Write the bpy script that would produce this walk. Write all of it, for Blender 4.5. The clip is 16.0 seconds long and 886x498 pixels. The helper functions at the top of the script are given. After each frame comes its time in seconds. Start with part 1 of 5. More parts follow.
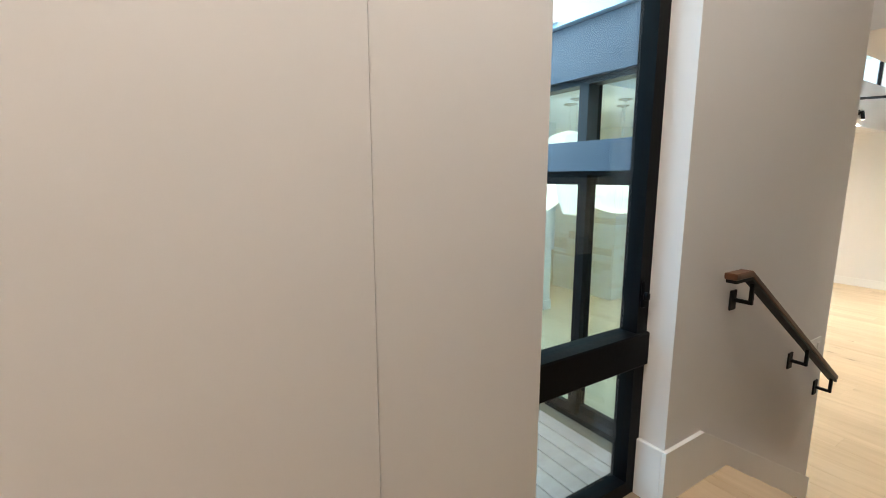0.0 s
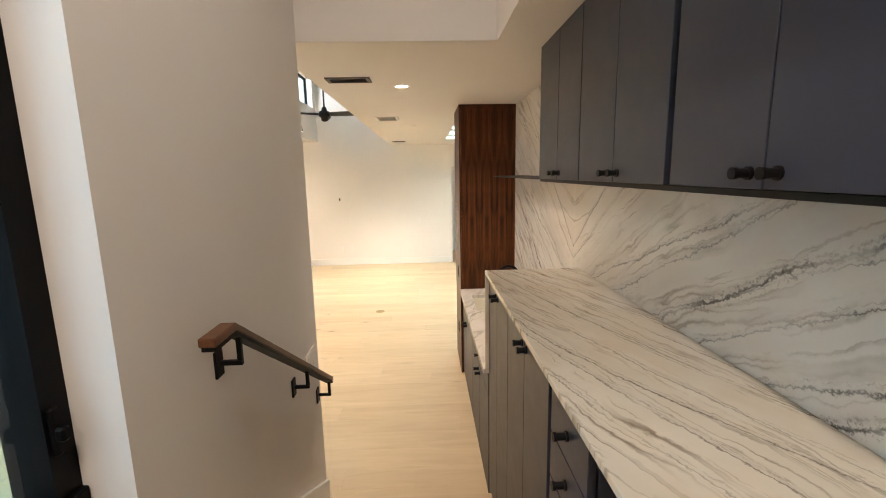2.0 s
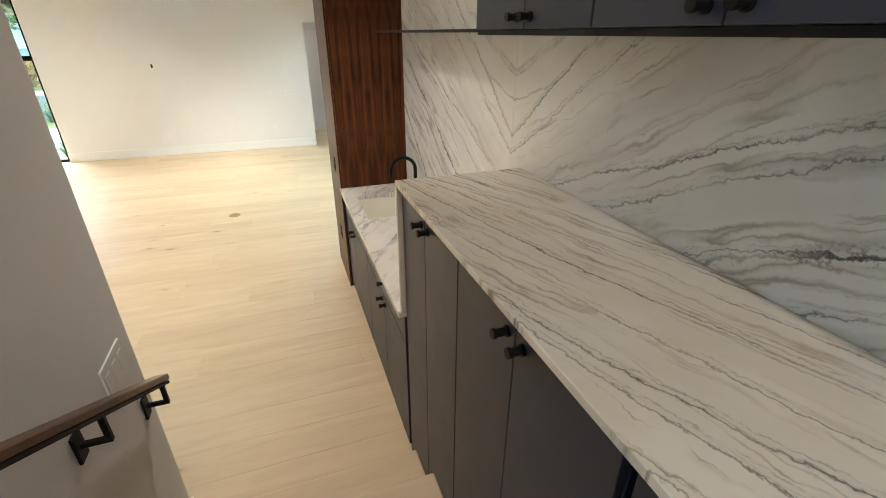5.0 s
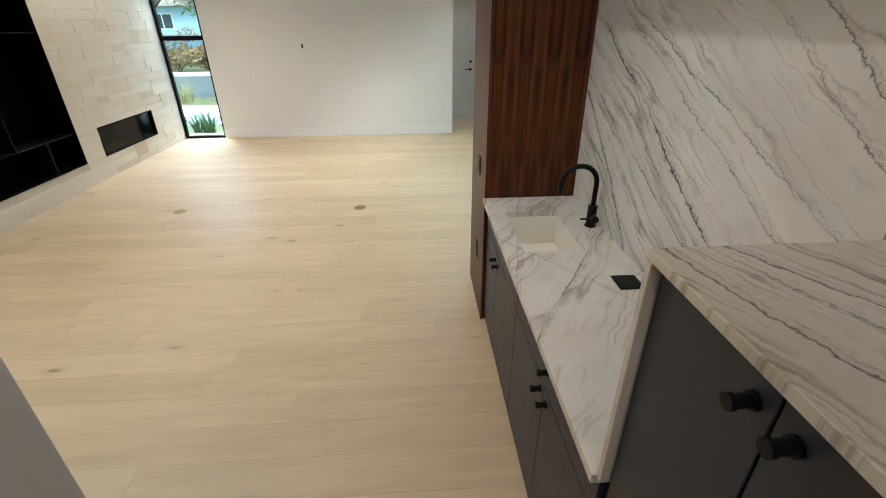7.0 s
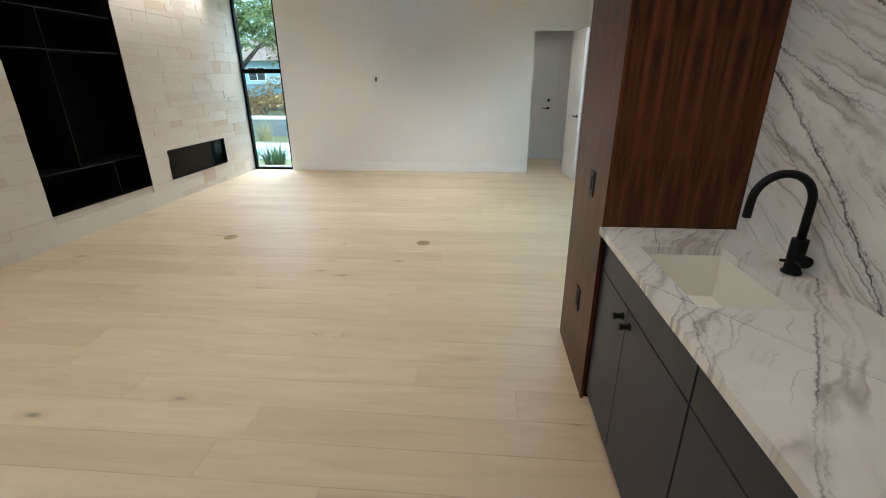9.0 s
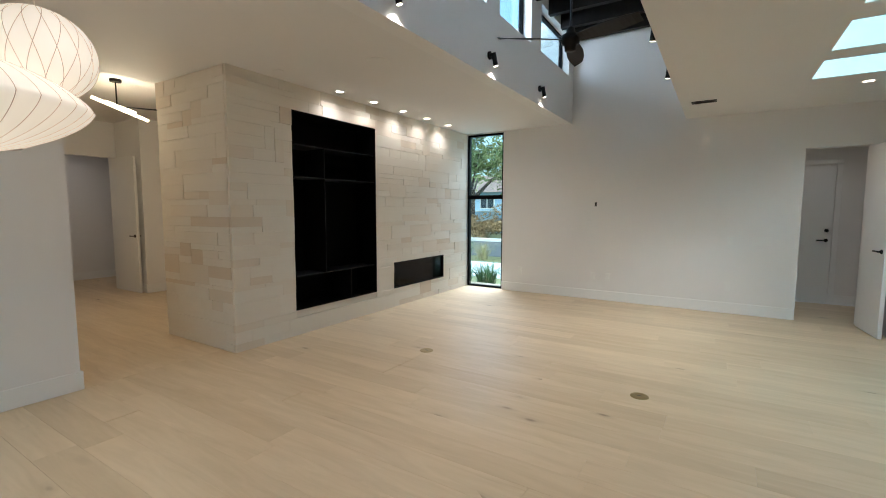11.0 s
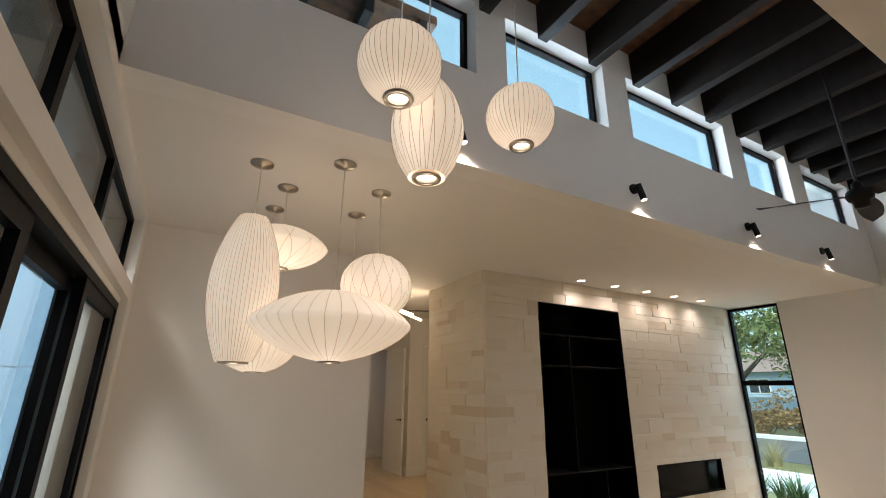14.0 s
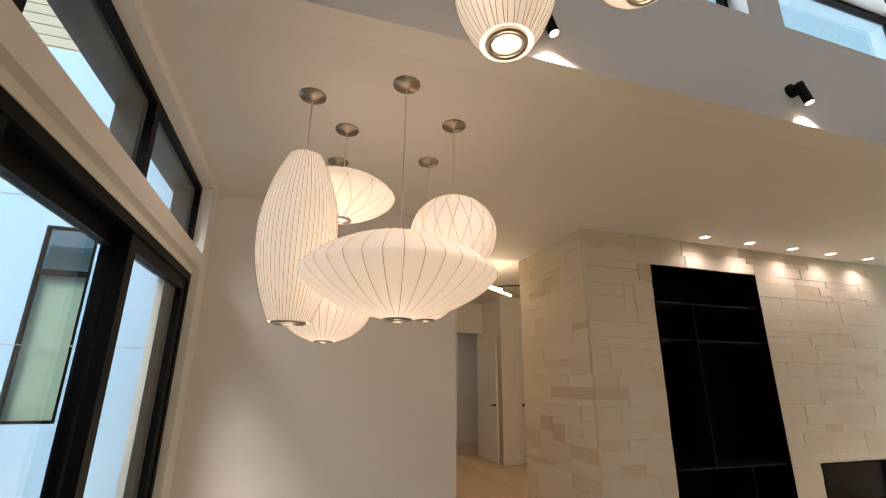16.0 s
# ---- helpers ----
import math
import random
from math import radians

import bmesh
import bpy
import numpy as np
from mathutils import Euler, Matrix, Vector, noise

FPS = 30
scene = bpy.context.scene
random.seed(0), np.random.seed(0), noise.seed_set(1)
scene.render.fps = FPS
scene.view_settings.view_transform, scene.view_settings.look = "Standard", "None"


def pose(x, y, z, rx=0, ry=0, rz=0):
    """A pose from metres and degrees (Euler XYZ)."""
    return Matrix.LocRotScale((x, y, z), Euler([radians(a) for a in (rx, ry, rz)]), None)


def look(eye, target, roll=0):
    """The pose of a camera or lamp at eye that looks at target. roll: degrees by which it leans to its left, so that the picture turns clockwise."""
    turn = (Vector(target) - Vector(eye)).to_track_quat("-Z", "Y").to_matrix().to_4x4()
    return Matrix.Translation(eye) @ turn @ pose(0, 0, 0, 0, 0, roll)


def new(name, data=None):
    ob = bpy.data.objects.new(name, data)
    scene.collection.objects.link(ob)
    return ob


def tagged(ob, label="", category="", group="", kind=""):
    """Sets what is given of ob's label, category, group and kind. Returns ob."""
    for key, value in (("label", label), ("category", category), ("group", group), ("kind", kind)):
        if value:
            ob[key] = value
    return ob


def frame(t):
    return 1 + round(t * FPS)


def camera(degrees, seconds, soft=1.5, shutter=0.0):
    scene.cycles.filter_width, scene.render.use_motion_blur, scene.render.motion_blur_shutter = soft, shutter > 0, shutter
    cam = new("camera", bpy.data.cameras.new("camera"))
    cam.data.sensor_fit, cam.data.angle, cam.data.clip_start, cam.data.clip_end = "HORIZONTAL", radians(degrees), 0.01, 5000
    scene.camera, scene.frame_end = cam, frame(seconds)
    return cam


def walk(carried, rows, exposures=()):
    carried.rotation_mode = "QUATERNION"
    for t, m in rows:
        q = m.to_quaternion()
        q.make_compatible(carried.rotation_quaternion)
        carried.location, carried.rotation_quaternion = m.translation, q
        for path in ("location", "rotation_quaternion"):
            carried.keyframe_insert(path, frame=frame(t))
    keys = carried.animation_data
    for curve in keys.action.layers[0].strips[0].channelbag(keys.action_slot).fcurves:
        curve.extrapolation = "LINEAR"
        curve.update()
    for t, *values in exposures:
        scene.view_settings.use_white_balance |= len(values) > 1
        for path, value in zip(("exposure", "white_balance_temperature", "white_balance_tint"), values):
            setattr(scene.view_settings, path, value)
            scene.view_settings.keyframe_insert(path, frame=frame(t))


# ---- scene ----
cam = camera(90.2, 16.0, 1.0)
PATH = [
    (0, (0.573, -2.221, 2.039), (-1.096, -1.168, 1.716), -0.1),
    (0.5, (0.449, -2.144, 2.035), (-1.007, -0.809, 1.722), -0.1),
    (1, (0.339, -1.871, 2.037), (-0.685, -0.18, 1.735), -0.4),
    (1.5, (0.336, -1.672, 2.065), (-0.16, 0.24, 1.753), -0.5),
    (2, (0.369, -1.585, 2.09), (0.44, 0.384, 1.749), -1.1),
    (2.5, (0.362, -1.533, 2.078), (0.963, 0.331, 1.672), -1.5),
    (3, (0.354, -1.509, 2.061), (1.269, 0.197, 1.559), -1.4),
    (3.5, (0.349, -1.405, 2.041), (1.36, 0.198, 1.402), -1.0),
    (4, (0.384, -1.157, 2.023), (1.341, 0.431, 1.273), -0.4),
    (4.5, (0.387, -0.941, 2.029), (1.191, 0.693, 1.201), -0.0),
    (5, (0.315, -0.703, 2.035), (0.927, 0.988, 1.159), 0.2),
    (5.2, (0.289, -0.606, 2.035), (0.823, 1.106, 1.153), 0.2),
    (7.3, (0.31, 0.376, 1.817), (0.385, 2.152, 0.899), -0.6),
    (7.5, (0.319, 0.455, 1.773), (0.386, 2.238, 0.87), -0.6),
    (8, (0.305, 0.621, 1.712), (0.346, 2.435, 0.87), -0.7),
    (8.2, (0.284, 0.681, 1.661), (0.314, 2.509, 0.852), -0.6),
    (10.3, (0.039, 1.306, 1.386), (-0.72, 3.094, 0.91), 0.0),
    (10.5, (0.038, 1.361, 1.37), (-0.814, 3.125, 0.969), 0.2),
    (11, (0.085, 1.38, 1.438), (-0.974, 3.068, 1.26), 0.1),
    (11.5, (0.096, 1.355, 1.417), (-1.091, 2.965, 1.439), 0.0),
    (12, (0.076, 1.295, 1.436), (-1.2, 2.824, 1.613), 0.3),
    (12.5, (0.059, 1.265, 1.462), (-1.321, 2.677, 1.782), 0.5),
    (13, (0.026, 1.232, 1.485), (-1.46, 2.496, 1.926), 0.5),
    (13.5, (-0.004, 1.202, 1.502), (-1.586, 2.3, 2.041), 0.4),
    (14, (-0.013, 1.193, 1.515), (-1.674, 2.124, 2.127), 0.5),
    (14.5, (-0.015, 1.192, 1.512), (-1.73, 1.97, 2.186), 0.6),
    (15, (-0.087, 1.238, 1.498), (-1.848, 1.89, 2.186), 0.8),
    (15.5, (-0.361, 1.319, 1.445), (-2.161, 1.902, 2.093), 0.9),
    (16, (-0.551, 1.456, 1.415), (-2.379, 2.037, 1.982), 0.6),
]
walk(cam, [(t, look(eye, target, roll)) for t, eye, target, roll in PATH],
     [(0.0, 2.3, 6500, 10), (1.0, 2.15, 6700, 13), (2.0, 2.3, 7200, 14), (3.0, 2.2, 6800, 11), (5.0, 2.15, 6300, 7), (7.5, 1.45, 5900, 7),
      (10.5, 1.25, 5750, 8), (11.5, 0.87, 6100, 10), (12.5, 0.79, 6600, 13), (14.0, 0.83, 6700, 15), (16.0, 0.92, 7100, 20)])

# ---- world, sun and daylight ----
world = bpy.data.worlds.new("sky")
scene.world = world
world.use_nodes = True
wn = world.node_tree.nodes
sky = wn.new("ShaderNodeTexSky")
sky.sky_type, sky.sun_disc = "NISHITA", False
sky.sun_elevation, sky.sun_rotation = radians(46), radians(129)
sky.ozone_density, sky.dust_density, sky.air_density = 0.5, 4.0, 1.0
haze = wn.new("ShaderNodeMix")
haze.data_type, haze.blend_type = "RGBA", "ADD"
haze.inputs[0].default_value = 1.0
haze.inputs[7].default_value = (1.1, 1.7, 1.5, 1)
world.node_tree.links.new(sky.outputs[0], haze.inputs[6])
world.node_tree.links.new(haze.outputs[2], wn["Background"].inputs[0])
wn["Background"].inputs[1].default_value = 0.15
SUN = bpy.data.lights.new("sun", "SUN")
SUN.energy, SUN.angle, SUN.color = 1.4, radians(25), (1.0, 0.98, 0.95)
new("sun", SUN).matrix_world = look((25, -20, 34), (0, 0, 0))


def area_lamp(name, eye, target, w, h, watts, color):
    d = bpy.data.lights.new(name, "AREA")
    d.shape, d.size, d.size_y, d.energy, d.color = "RECTANGLE", w, h, watts, color
    ob = new(name, d)
    ob.matrix_world = look(eye, target)
    return ob


def spot_lamp(name, eye, target, watts, color, cone=80, blend=0.6, radius=0.03):
    d = bpy.data.lights.new(name, "SPOT")
    d.energy, d.color, d.spot_size, d.spot_blend, d.shadow_soft_size = watts, color, radians(cone), blend, radius
    ob = new(name, d)
    ob.matrix_world = look(eye, target)
    return ob


DAY = (0.80, 0.89, 1.0)
WARM = (1.0, 0.86, 0.73)
CLEAR = (1.0, 0.92, 0.855)

# ---- materials ----


class Nodes:
    """A node material, built up in short calls."""

    def __init__(self, name):
        self.mat = bpy.data.materials.new(name)
        self.mat.use_nodes = True
        self.tree = self.mat.node_tree
        self.bsdf = self.tree.nodes["Principled BSDF"]

    def add(self, kind, **inputs):
        n = self.tree.nodes.new(kind)
        for k, v in inputs.items():
            k = k.replace("_", " ")
            if isinstance(v, bpy.types.NodeSocket):
                self.tree.links.new(v, n.inputs[k])
            else:
                n.inputs[k].default_value = v
        return n

    def link(self, a, b):
        self.tree.links.new(a, b)

    def coords(self, scale=(1, 1, 1), turn=(0, 0, 0), shift=(0, 0, 0), source="Object"):
        c = self.add("ShaderNodeTexCoord")
        m = self.add("ShaderNodeMapping")
        m.inputs["Scale"].default_value = scale
        m.inputs["Rotation"].default_value = [radians(a) for a in turn]
        m.inputs["Location"].default_value = shift
        self.link(c.outputs[source], m.inputs["Vector"])
        return m.outputs[0]

    def world_pos(self, scale=(1, 1, 1), turn=(0, 0, 0)):
        g = self.add("ShaderNodeNewGeometry")
        m = self.add("ShaderNodeMapping")
        m.inputs["Scale"].default_value = scale
        m.inputs["Rotation"].default_value = [radians(a) for a in turn]
        self.link(g.outputs["Position"], m.inputs["Vector"])
        return m.outputs[0]

    def noise(self, vec, scale, detail=4.0, rough=0.55, distort=0.0):
        return self.add("ShaderNodeTexNoise", Vector=vec, Scale=scale, Detail=detail, Roughness=rough, Distortion=distort).outputs[0]

    def ramp(self, fac, stops):
        r = self.add("ShaderNodeValToRGB", Fac=fac)
        e = r.color_ramp.elements
        while len(e) < len(stops):
            e.new(0.5)
        for el, (p, c) in zip(e, stops):
            el.position = p
            el.color = (*c, 1) if len(c) == 3 else c
        return r.outputs[0]

    def math(self, op, a, b=0.0, clamp=False):
        n = self.tree.nodes.new("ShaderNodeMath")
        n.operation, n.use_clamp = op, clamp
        for i, v in enumerate((a, b)):
            if isinstance(v, bpy.types.NodeSocket):
                self.link(v, n.inputs[i])
            else:
                n.inputs[i].default_value = v
        return n.outputs[0]

    def mix(self, fac, a, b, mode="MIX"):
        n = self.tree.nodes.new("ShaderNodeMix")
        n.data_type, n.blend_type = "RGBA", mode
        for i, v in ((0, fac), (6, a), (7, b)):
            if isinstance(v, bpy.types.NodeSocket):
                self.link(v, n.inputs[i])
            else:
                n.inputs[i].default_value = v if i == 0 else ((*v, 1) if len(v) == 3 else v)
        return n.outputs[2]

    def bump(self, height, strength=0.2, dist=0.01):
        b = self.add("ShaderNodeBump", Height=height, Strength=strength, Distance=dist)
        self.link(b.outputs[0], self.bsdf.inputs["Normal"])

    def done(self, color=None, rough=None, metal=None, **more):
        for key, v in (("Base Color", color), ("Roughness", rough), ("Metallic", metal), *((k.replace("_", " "), v) for k, v in more.items())):
            if v is None:
                continue
            if isinstance(v, bpy.types.NodeSocket):
                self.link(v, self.bsdf.inputs[key])
            elif key in ("Base Color", "Emission Color"):
                self.bsdf.inputs[key].default_value = (*v, 1)
            else:
                self.bsdf.inputs[key].default_value = v
        return self.mat


def paint(name, color, rough=0.55, texture=0.06, spread=0.05):
    m = Nodes(name)
    p = m.world_pos()
    broad, fine = m.noise(p, 1.3, 3), m.noise(p, 160, 2)
    lo = tuple(c * (1 - spread) for c in color)
    m.bump(fine, texture, 0.002)
    return m.done(m.mix(broad, lo, color), m.math("ADD", m.math("MULTIPLY", m.noise(p, 9, 3), 0.12), rough - 0.06))


def metal(name, color, rough, metallic=1.0, gloss=0.5):
    m = Nodes(name)
    p = m.coords()
    n = m.noise(p, 60, 3)
    return m.done(m.mix(n, tuple(c * 0.85 for c in color), color), m.math("ADD", m.math("MULTIPLY", n, 0.15), rough - 0.07), metallic, Specular_IOR_Level=gloss)


def glow(name, color, strength):
    m = Nodes(name)
    return m.done(color, 0.6, Emission_Color=color, Emission_Strength=strength)


WALL = paint("white_wall_paint", (0.805, 0.775, 0.742))
CEIL = paint("white_ceiling_paint", (0.785, 0.752, 0.718), 0.7)
TRIM = paint("white_trim_paint", (0.84, 0.82, 0.79), 0.35, 0.02)
DOORPAINT = paint("white_door_paint", (0.82, 0.80, 0.77), 0.35, 0.02)
NAVY = paint("blue_grey_lacquer", (0.028, 0.0305, 0.046), 0.40, 0.02, 0.08)
NAVY.node_tree.nodes["Principled BSDF"].inputs["Specular IOR Level"].default_value = 0.36
BLACKFRAME = metal("black_window_metal", (0.003, 0.003, 0.0035), 0.45, 0.0, 0.09)
# lighter copy of the black frame metal, with daylight sheen in its colour
LITFRAME = metal("daylit_outer_frame", (0.025, 0.028, 0.031), 0.45, 0.0, 0.3)
BLACKMETAL = metal("matt_black_metal", (0.005, 0.0047, 0.0047), 0.5, 0.0, 0.2)
BLACKSTEEL = metal("dark_steel", (0.001, 0.001, 0.0012), 0.6, 0.0, 0.06)
BRONZE = metal("dark_bronze", (0.010, 0.008, 0.007), 0.45, 0.3, 0.3)
NICKEL = metal("brushed_nickel", (0.44, 0.39, 0.33), 0.32)
BRASS = metal("worn_brass", (0.42, 0.31, 0.15), 0.48)
PLASTIC = paint("white_plastic", (0.80, 0.78, 0.74), 0.35, 0.0, 0.02)
PORCELAIN = paint("white_porcelain", (0.86, 0.82, 0.71), 0.12, 0.0, 0.02)
# blue sky light on the shaded pale stucco is put into its base colour
STUCCO = paint("sky_tinted_stucco", (0.42, 0.61, 0.78), 0.85, 0.08, 0.1)
DARKGAP = paint("board_joint", (0.34, 0.25, 0.17), 0.9, 0.0)
GRILLE = paint("dark_grille", (0.05, 0.045, 0.04), 0.5, 0.0)


def glass_material(name, tint, rough=0.0):
    m = Nodes(name)
    out = m.tree.nodes["Material Output"]
    clear = m.add("ShaderNodeBsdfTransparent", Color=(*tint, 1))
    gloss = m.add("ShaderNodeBsdfGlossy", Roughness=rough)
    edge = m.add("ShaderNodeLayerWeight", Blend=0.5)
    fres = m.math("ADD", m.math("MULTIPLY", m.math("POWER", edge.outputs["Facing"], 4.6), 0.85), 0.035)
    mixn = m.add("ShaderNodeMixShader")
    m.link(fres, mixn.inputs[0])
    m.link(clear.outputs[0], mixn.inputs[1])
    m.link(gloss.outputs[0], mixn.inputs[2])
    m.link(mixn.outputs[0], out.inputs[0])
    return m.mat


GLASS = glass_material("window_glass", (0.86, 0.97, 1.0))
SMOKED = glass_material("smoked_fireplace_glass", (0.10, 0.10, 0.11), 0.08)
SKYGLASS = glass_material("tinted_skylight_glass", (0.22, 0.52, 0.58))


def oak(name, tone, along=0):
    """Pale oak with grain along x (0) or y (1) of the world, cathedral bands and knots, a tone of its own for each board."""
    m = Nodes(name)
    info = m.add("ShaderNodeObjectInfo")
    rnd = info.outputs["Random"]
    g = m.add("ShaderNodeNewGeometry")
    isl = g.outputs["Random Per Island"]
    off = m.math("MULTIPLY", m.math("ADD", rnd, isl), 37.0)
    comb = m.add("ShaderNodeCombineXYZ", X=off, Y=off, Z=off)
    vec = m.add("ShaderNodeVectorMath")
    m.link(g.outputs["Position"], vec.inputs[0])
    m.link(comb.outputs[0], vec.inputs[1])
    s = (0.9, 7.0, 1) if along == 0 else (7.0, 0.9, 1)
    mp = m.add("ShaderNodeMapping", Vector=vec.outputs[0])
    mp.inputs["Scale"].default_value = s
    v = mp.outputs[0]
    bands = m.noise(v, 1.6, 5, 0.6, 0.8)
    sf = (6, 160, 6) if along == 0 else (160, 6, 6)
    mf = m.add("ShaderNodeMapping", Vector=vec.outputs[0])
    mf.inputs["Scale"].default_value = sf
    fine = m.noise(mf.outputs[0], 1.0, 3, 0.6)
    mk = m.add("ShaderNodeMapping", Vector=vec.outputs[0])
    mk.inputs["Scale"].default_value = (1.7, 4.2, 1) if along == 0 else (4.2, 1.7, 1)
    vor = m.add("ShaderNodeTexVoronoi", Vector=mk.outputs[0], Scale=1.0)
    knot = m.ramp(vor.outputs["Distance"], [(0.0, (1, 1, 1)), (0.035, (0.7, 0.7, 0.7)), (0.09, (0.16, 0.16, 0.16)), (0.20, (0, 0, 0))])
    pick = m.math("GREATER_THAN", m.noise(mk.outputs[0], 0.55, 1), 0.50)
    knot = m.math("MULTIPLY", knot, pick)
    light = tuple(c * 1.09 for c in tone)
    dark = tuple(c * f for c, f in zip(tone, (0.92, 0.895, 0.86)))
    base = m.mix(m.ramp(bands, [(0.3, (0, 0, 0)), (0.72, (1, 1, 1))]), light, dark)
    base = m.mix(m.math("MULTIPLY", fine, 0.10), base, tuple(c * 0.62 for c in tone))
    tint = m.ramp(rnd, [(0.0, (0.91, 0.89, 0.86)), (0.25, (0.97, 0.965, 0.955)), (0.6, (1, 1, 1)), (1.0, (1.04, 1.04, 1.035))])
    base = m.mix(1.0, base, tint, "MULTIPLY")
    base = m.mix(m.math("MULTIPLY", knot, 0.85), base, (0.14, 0.08, 0.042))
    m.bump(fine, 0.08, 0.002)
    return m.done(base, m.math("ADD", m.math("MULTIPLY", bands, 0.12), 0.36), Specular_IOR_Level=0.4)


OAK = oak("pale_oak_floor", (0.63, 0.488, 0.322), 0)
OAKDECK = oak("weathered_deck", (0.40, 0.30, 0.26), 1)


def walnut(name, dark=(0.040, 0.014, 0.006), light=(0.160, 0.054, 0.021), rough=0.36):
    m = Nodes(name)
    v = m.coords((7, 7, 0.55))
    a = m.noise(v, 1.4, 5, 0.6, 1.6)
    w = m.add("ShaderNodeTexWave", Vector=m.coords((2.2, 2.2, 0.3)), Scale=1.0, Distortion=14.0, Detail=3.0)
    f = m.noise(m.coords((240, 240, 5)), 1.0, 3)
    figure = m.math("ADD", m.math("MULTIPLY", a, 0.75), m.math("MULTIPLY", w.outputs["Fac"], 0.25))
    c = m.mix(m.ramp(figure, [(0.30, (0, 0, 0)), (0.68, (1, 1, 1))]), dark, light)
    c = m.mix(m.math("MULTIPLY", f, 0.4), c, tuple(x * 0.6 for x in dark))
    m.bump(f, 0.06, 0.001)
    return m.done(c, rough, Specular_IOR_Level=0.3)


def veneer(name, dark, light):
    """Book-matched walnut veneer: upright leaves mirrored side by side, with a flame figure and fine pores."""
    m = Nodes(name)
    x, y, z = m.add("ShaderNodeSeparateXYZ", Vector=m.add("ShaderNodeNewGeometry").outputs["Position"]).outputs
    across = m.math("PINGPONG", m.math("ADD", x, y), 0.075)
    wob = m.noise(m.add("ShaderNodeCombineXYZ", X=across, Y=0.0, Z=m.math("MULTIPLY", z, 0.5)).outputs[0], 5.0, 3)
    # nested arches that point upwards, one set to a leaf
    rise = m.math("ADD", m.math("MULTIPLY", z, 1.15), m.math("ADD", m.math("MULTIPLY", m.math("POWER", m.math("MULTIPLY", across, 13.0), 2.0), 0.30), m.math("MULTIPLY", wob, 0.9)))
    arch = m.noise(m.add("ShaderNodeCombineXYZ", X=m.math("MULTIPLY", across, 12.0), Y=m.math("MULTIPLY", rise, 1.6), Z=2.0).outputs[0], 1.5, 4, 0.6)
    ribbon = m.noise(m.add("ShaderNodeCombineXYZ", X=m.math("MULTIPLY", across, 46.0), Y=m.math("MULTIPLY", z, 0.8), Z=5.0).outputs[0], 1.3, 4, 0.6)
    pores = m.noise(m.world_pos((420, 420, 9)), 1.0, 3)
    fig = m.math("ADD", m.math("MULTIPLY", arch, 0.55), m.math("MULTIPLY", ribbon, 0.45))
    c = m.mix(m.ramp(fig, [(0.38, (0, 0, 0)), (0.62, (1, 1, 1))]), dark, light)
    c = m.mix(m.math("MULTIPLY", pores, 0.35), c, tuple(v * 0.55 for v in dark))
    m.bump(pores, 0.05, 0.001)
    return m.done(c, m.math("ADD", m.math("MULTIPLY", ribbon, 0.1), 0.33), Specular_IOR_Level=0.2)


WALNUT = veneer("dark_walnut", (0.020, 0.0060, 0.0026), (0.165, 0.050, 0.016))
RAILWOOD = walnut("walnut_rail", (0.075, 0.03, 0.014), (0.16, 0.07, 0.035))
BEAMWOOD = walnut("espresso_beam", (0.003, 0.002, 0.0016), (0.008, 0.0055, 0.004), 0.6)
DECKWOOD = walnut("brown_ceiling_boards", (0.07, 0.03, 0.014), (0.19, 0.085, 0.04))


# main veins of each slab: offset, slope and bend across the slab, line width, depth
VEINS = {
    "wall": ((0.880, 0.682, -0.051, 0.0068, 0.95), (-0.423, 1.571, -0.262, 0.0068, 0.92), (0.927, 0.449, 0.021, 0.0041, 0.75), (0.226, 0.666, 0.0, 0.0043, 0.75),
             (1.384, 0.415, 0.0, 0.0043, 0.8), (1.564, 0.690, 0.0, 0.0035, 0.7), (1.64, 0.80, 0.0, 0.0041, 0.8), (0.892, 0.410, 0.0, 0.0046, 0.8), (1.072, 0.469, 0.0, 0.0035, 0.65), (1.22, 0.50, 0.0, 0.0041, 0.65)),
    "top": ((0.712, -0.302, 0.187, 0.0041, 0.85), (0.975, -0.341, 0.066, 0.0038, 0.8), (1.225, -0.326, -0.113, 0.0038, 0.8), (0.680, -0.280, 0.080, 0.0032, 0.7),
            (0.845, -0.315, 0.070, 0.0030, 0.6), (1.105, -0.330, 0.0, 0.0030, 0.6), (0.560, -0.300, 0.060, 0.0030, 0.6)),
    "bar": ((-0.240, 0.650, 0.0, 0.0041, 0.8), (2.300, -0.730, 0.0, 0.0032, 0.6), (-0.62, 0.66, 0.0, 0.0035, 0.7), (0.30, 0.22, 0.0, 0.0032, 0.6)),
}


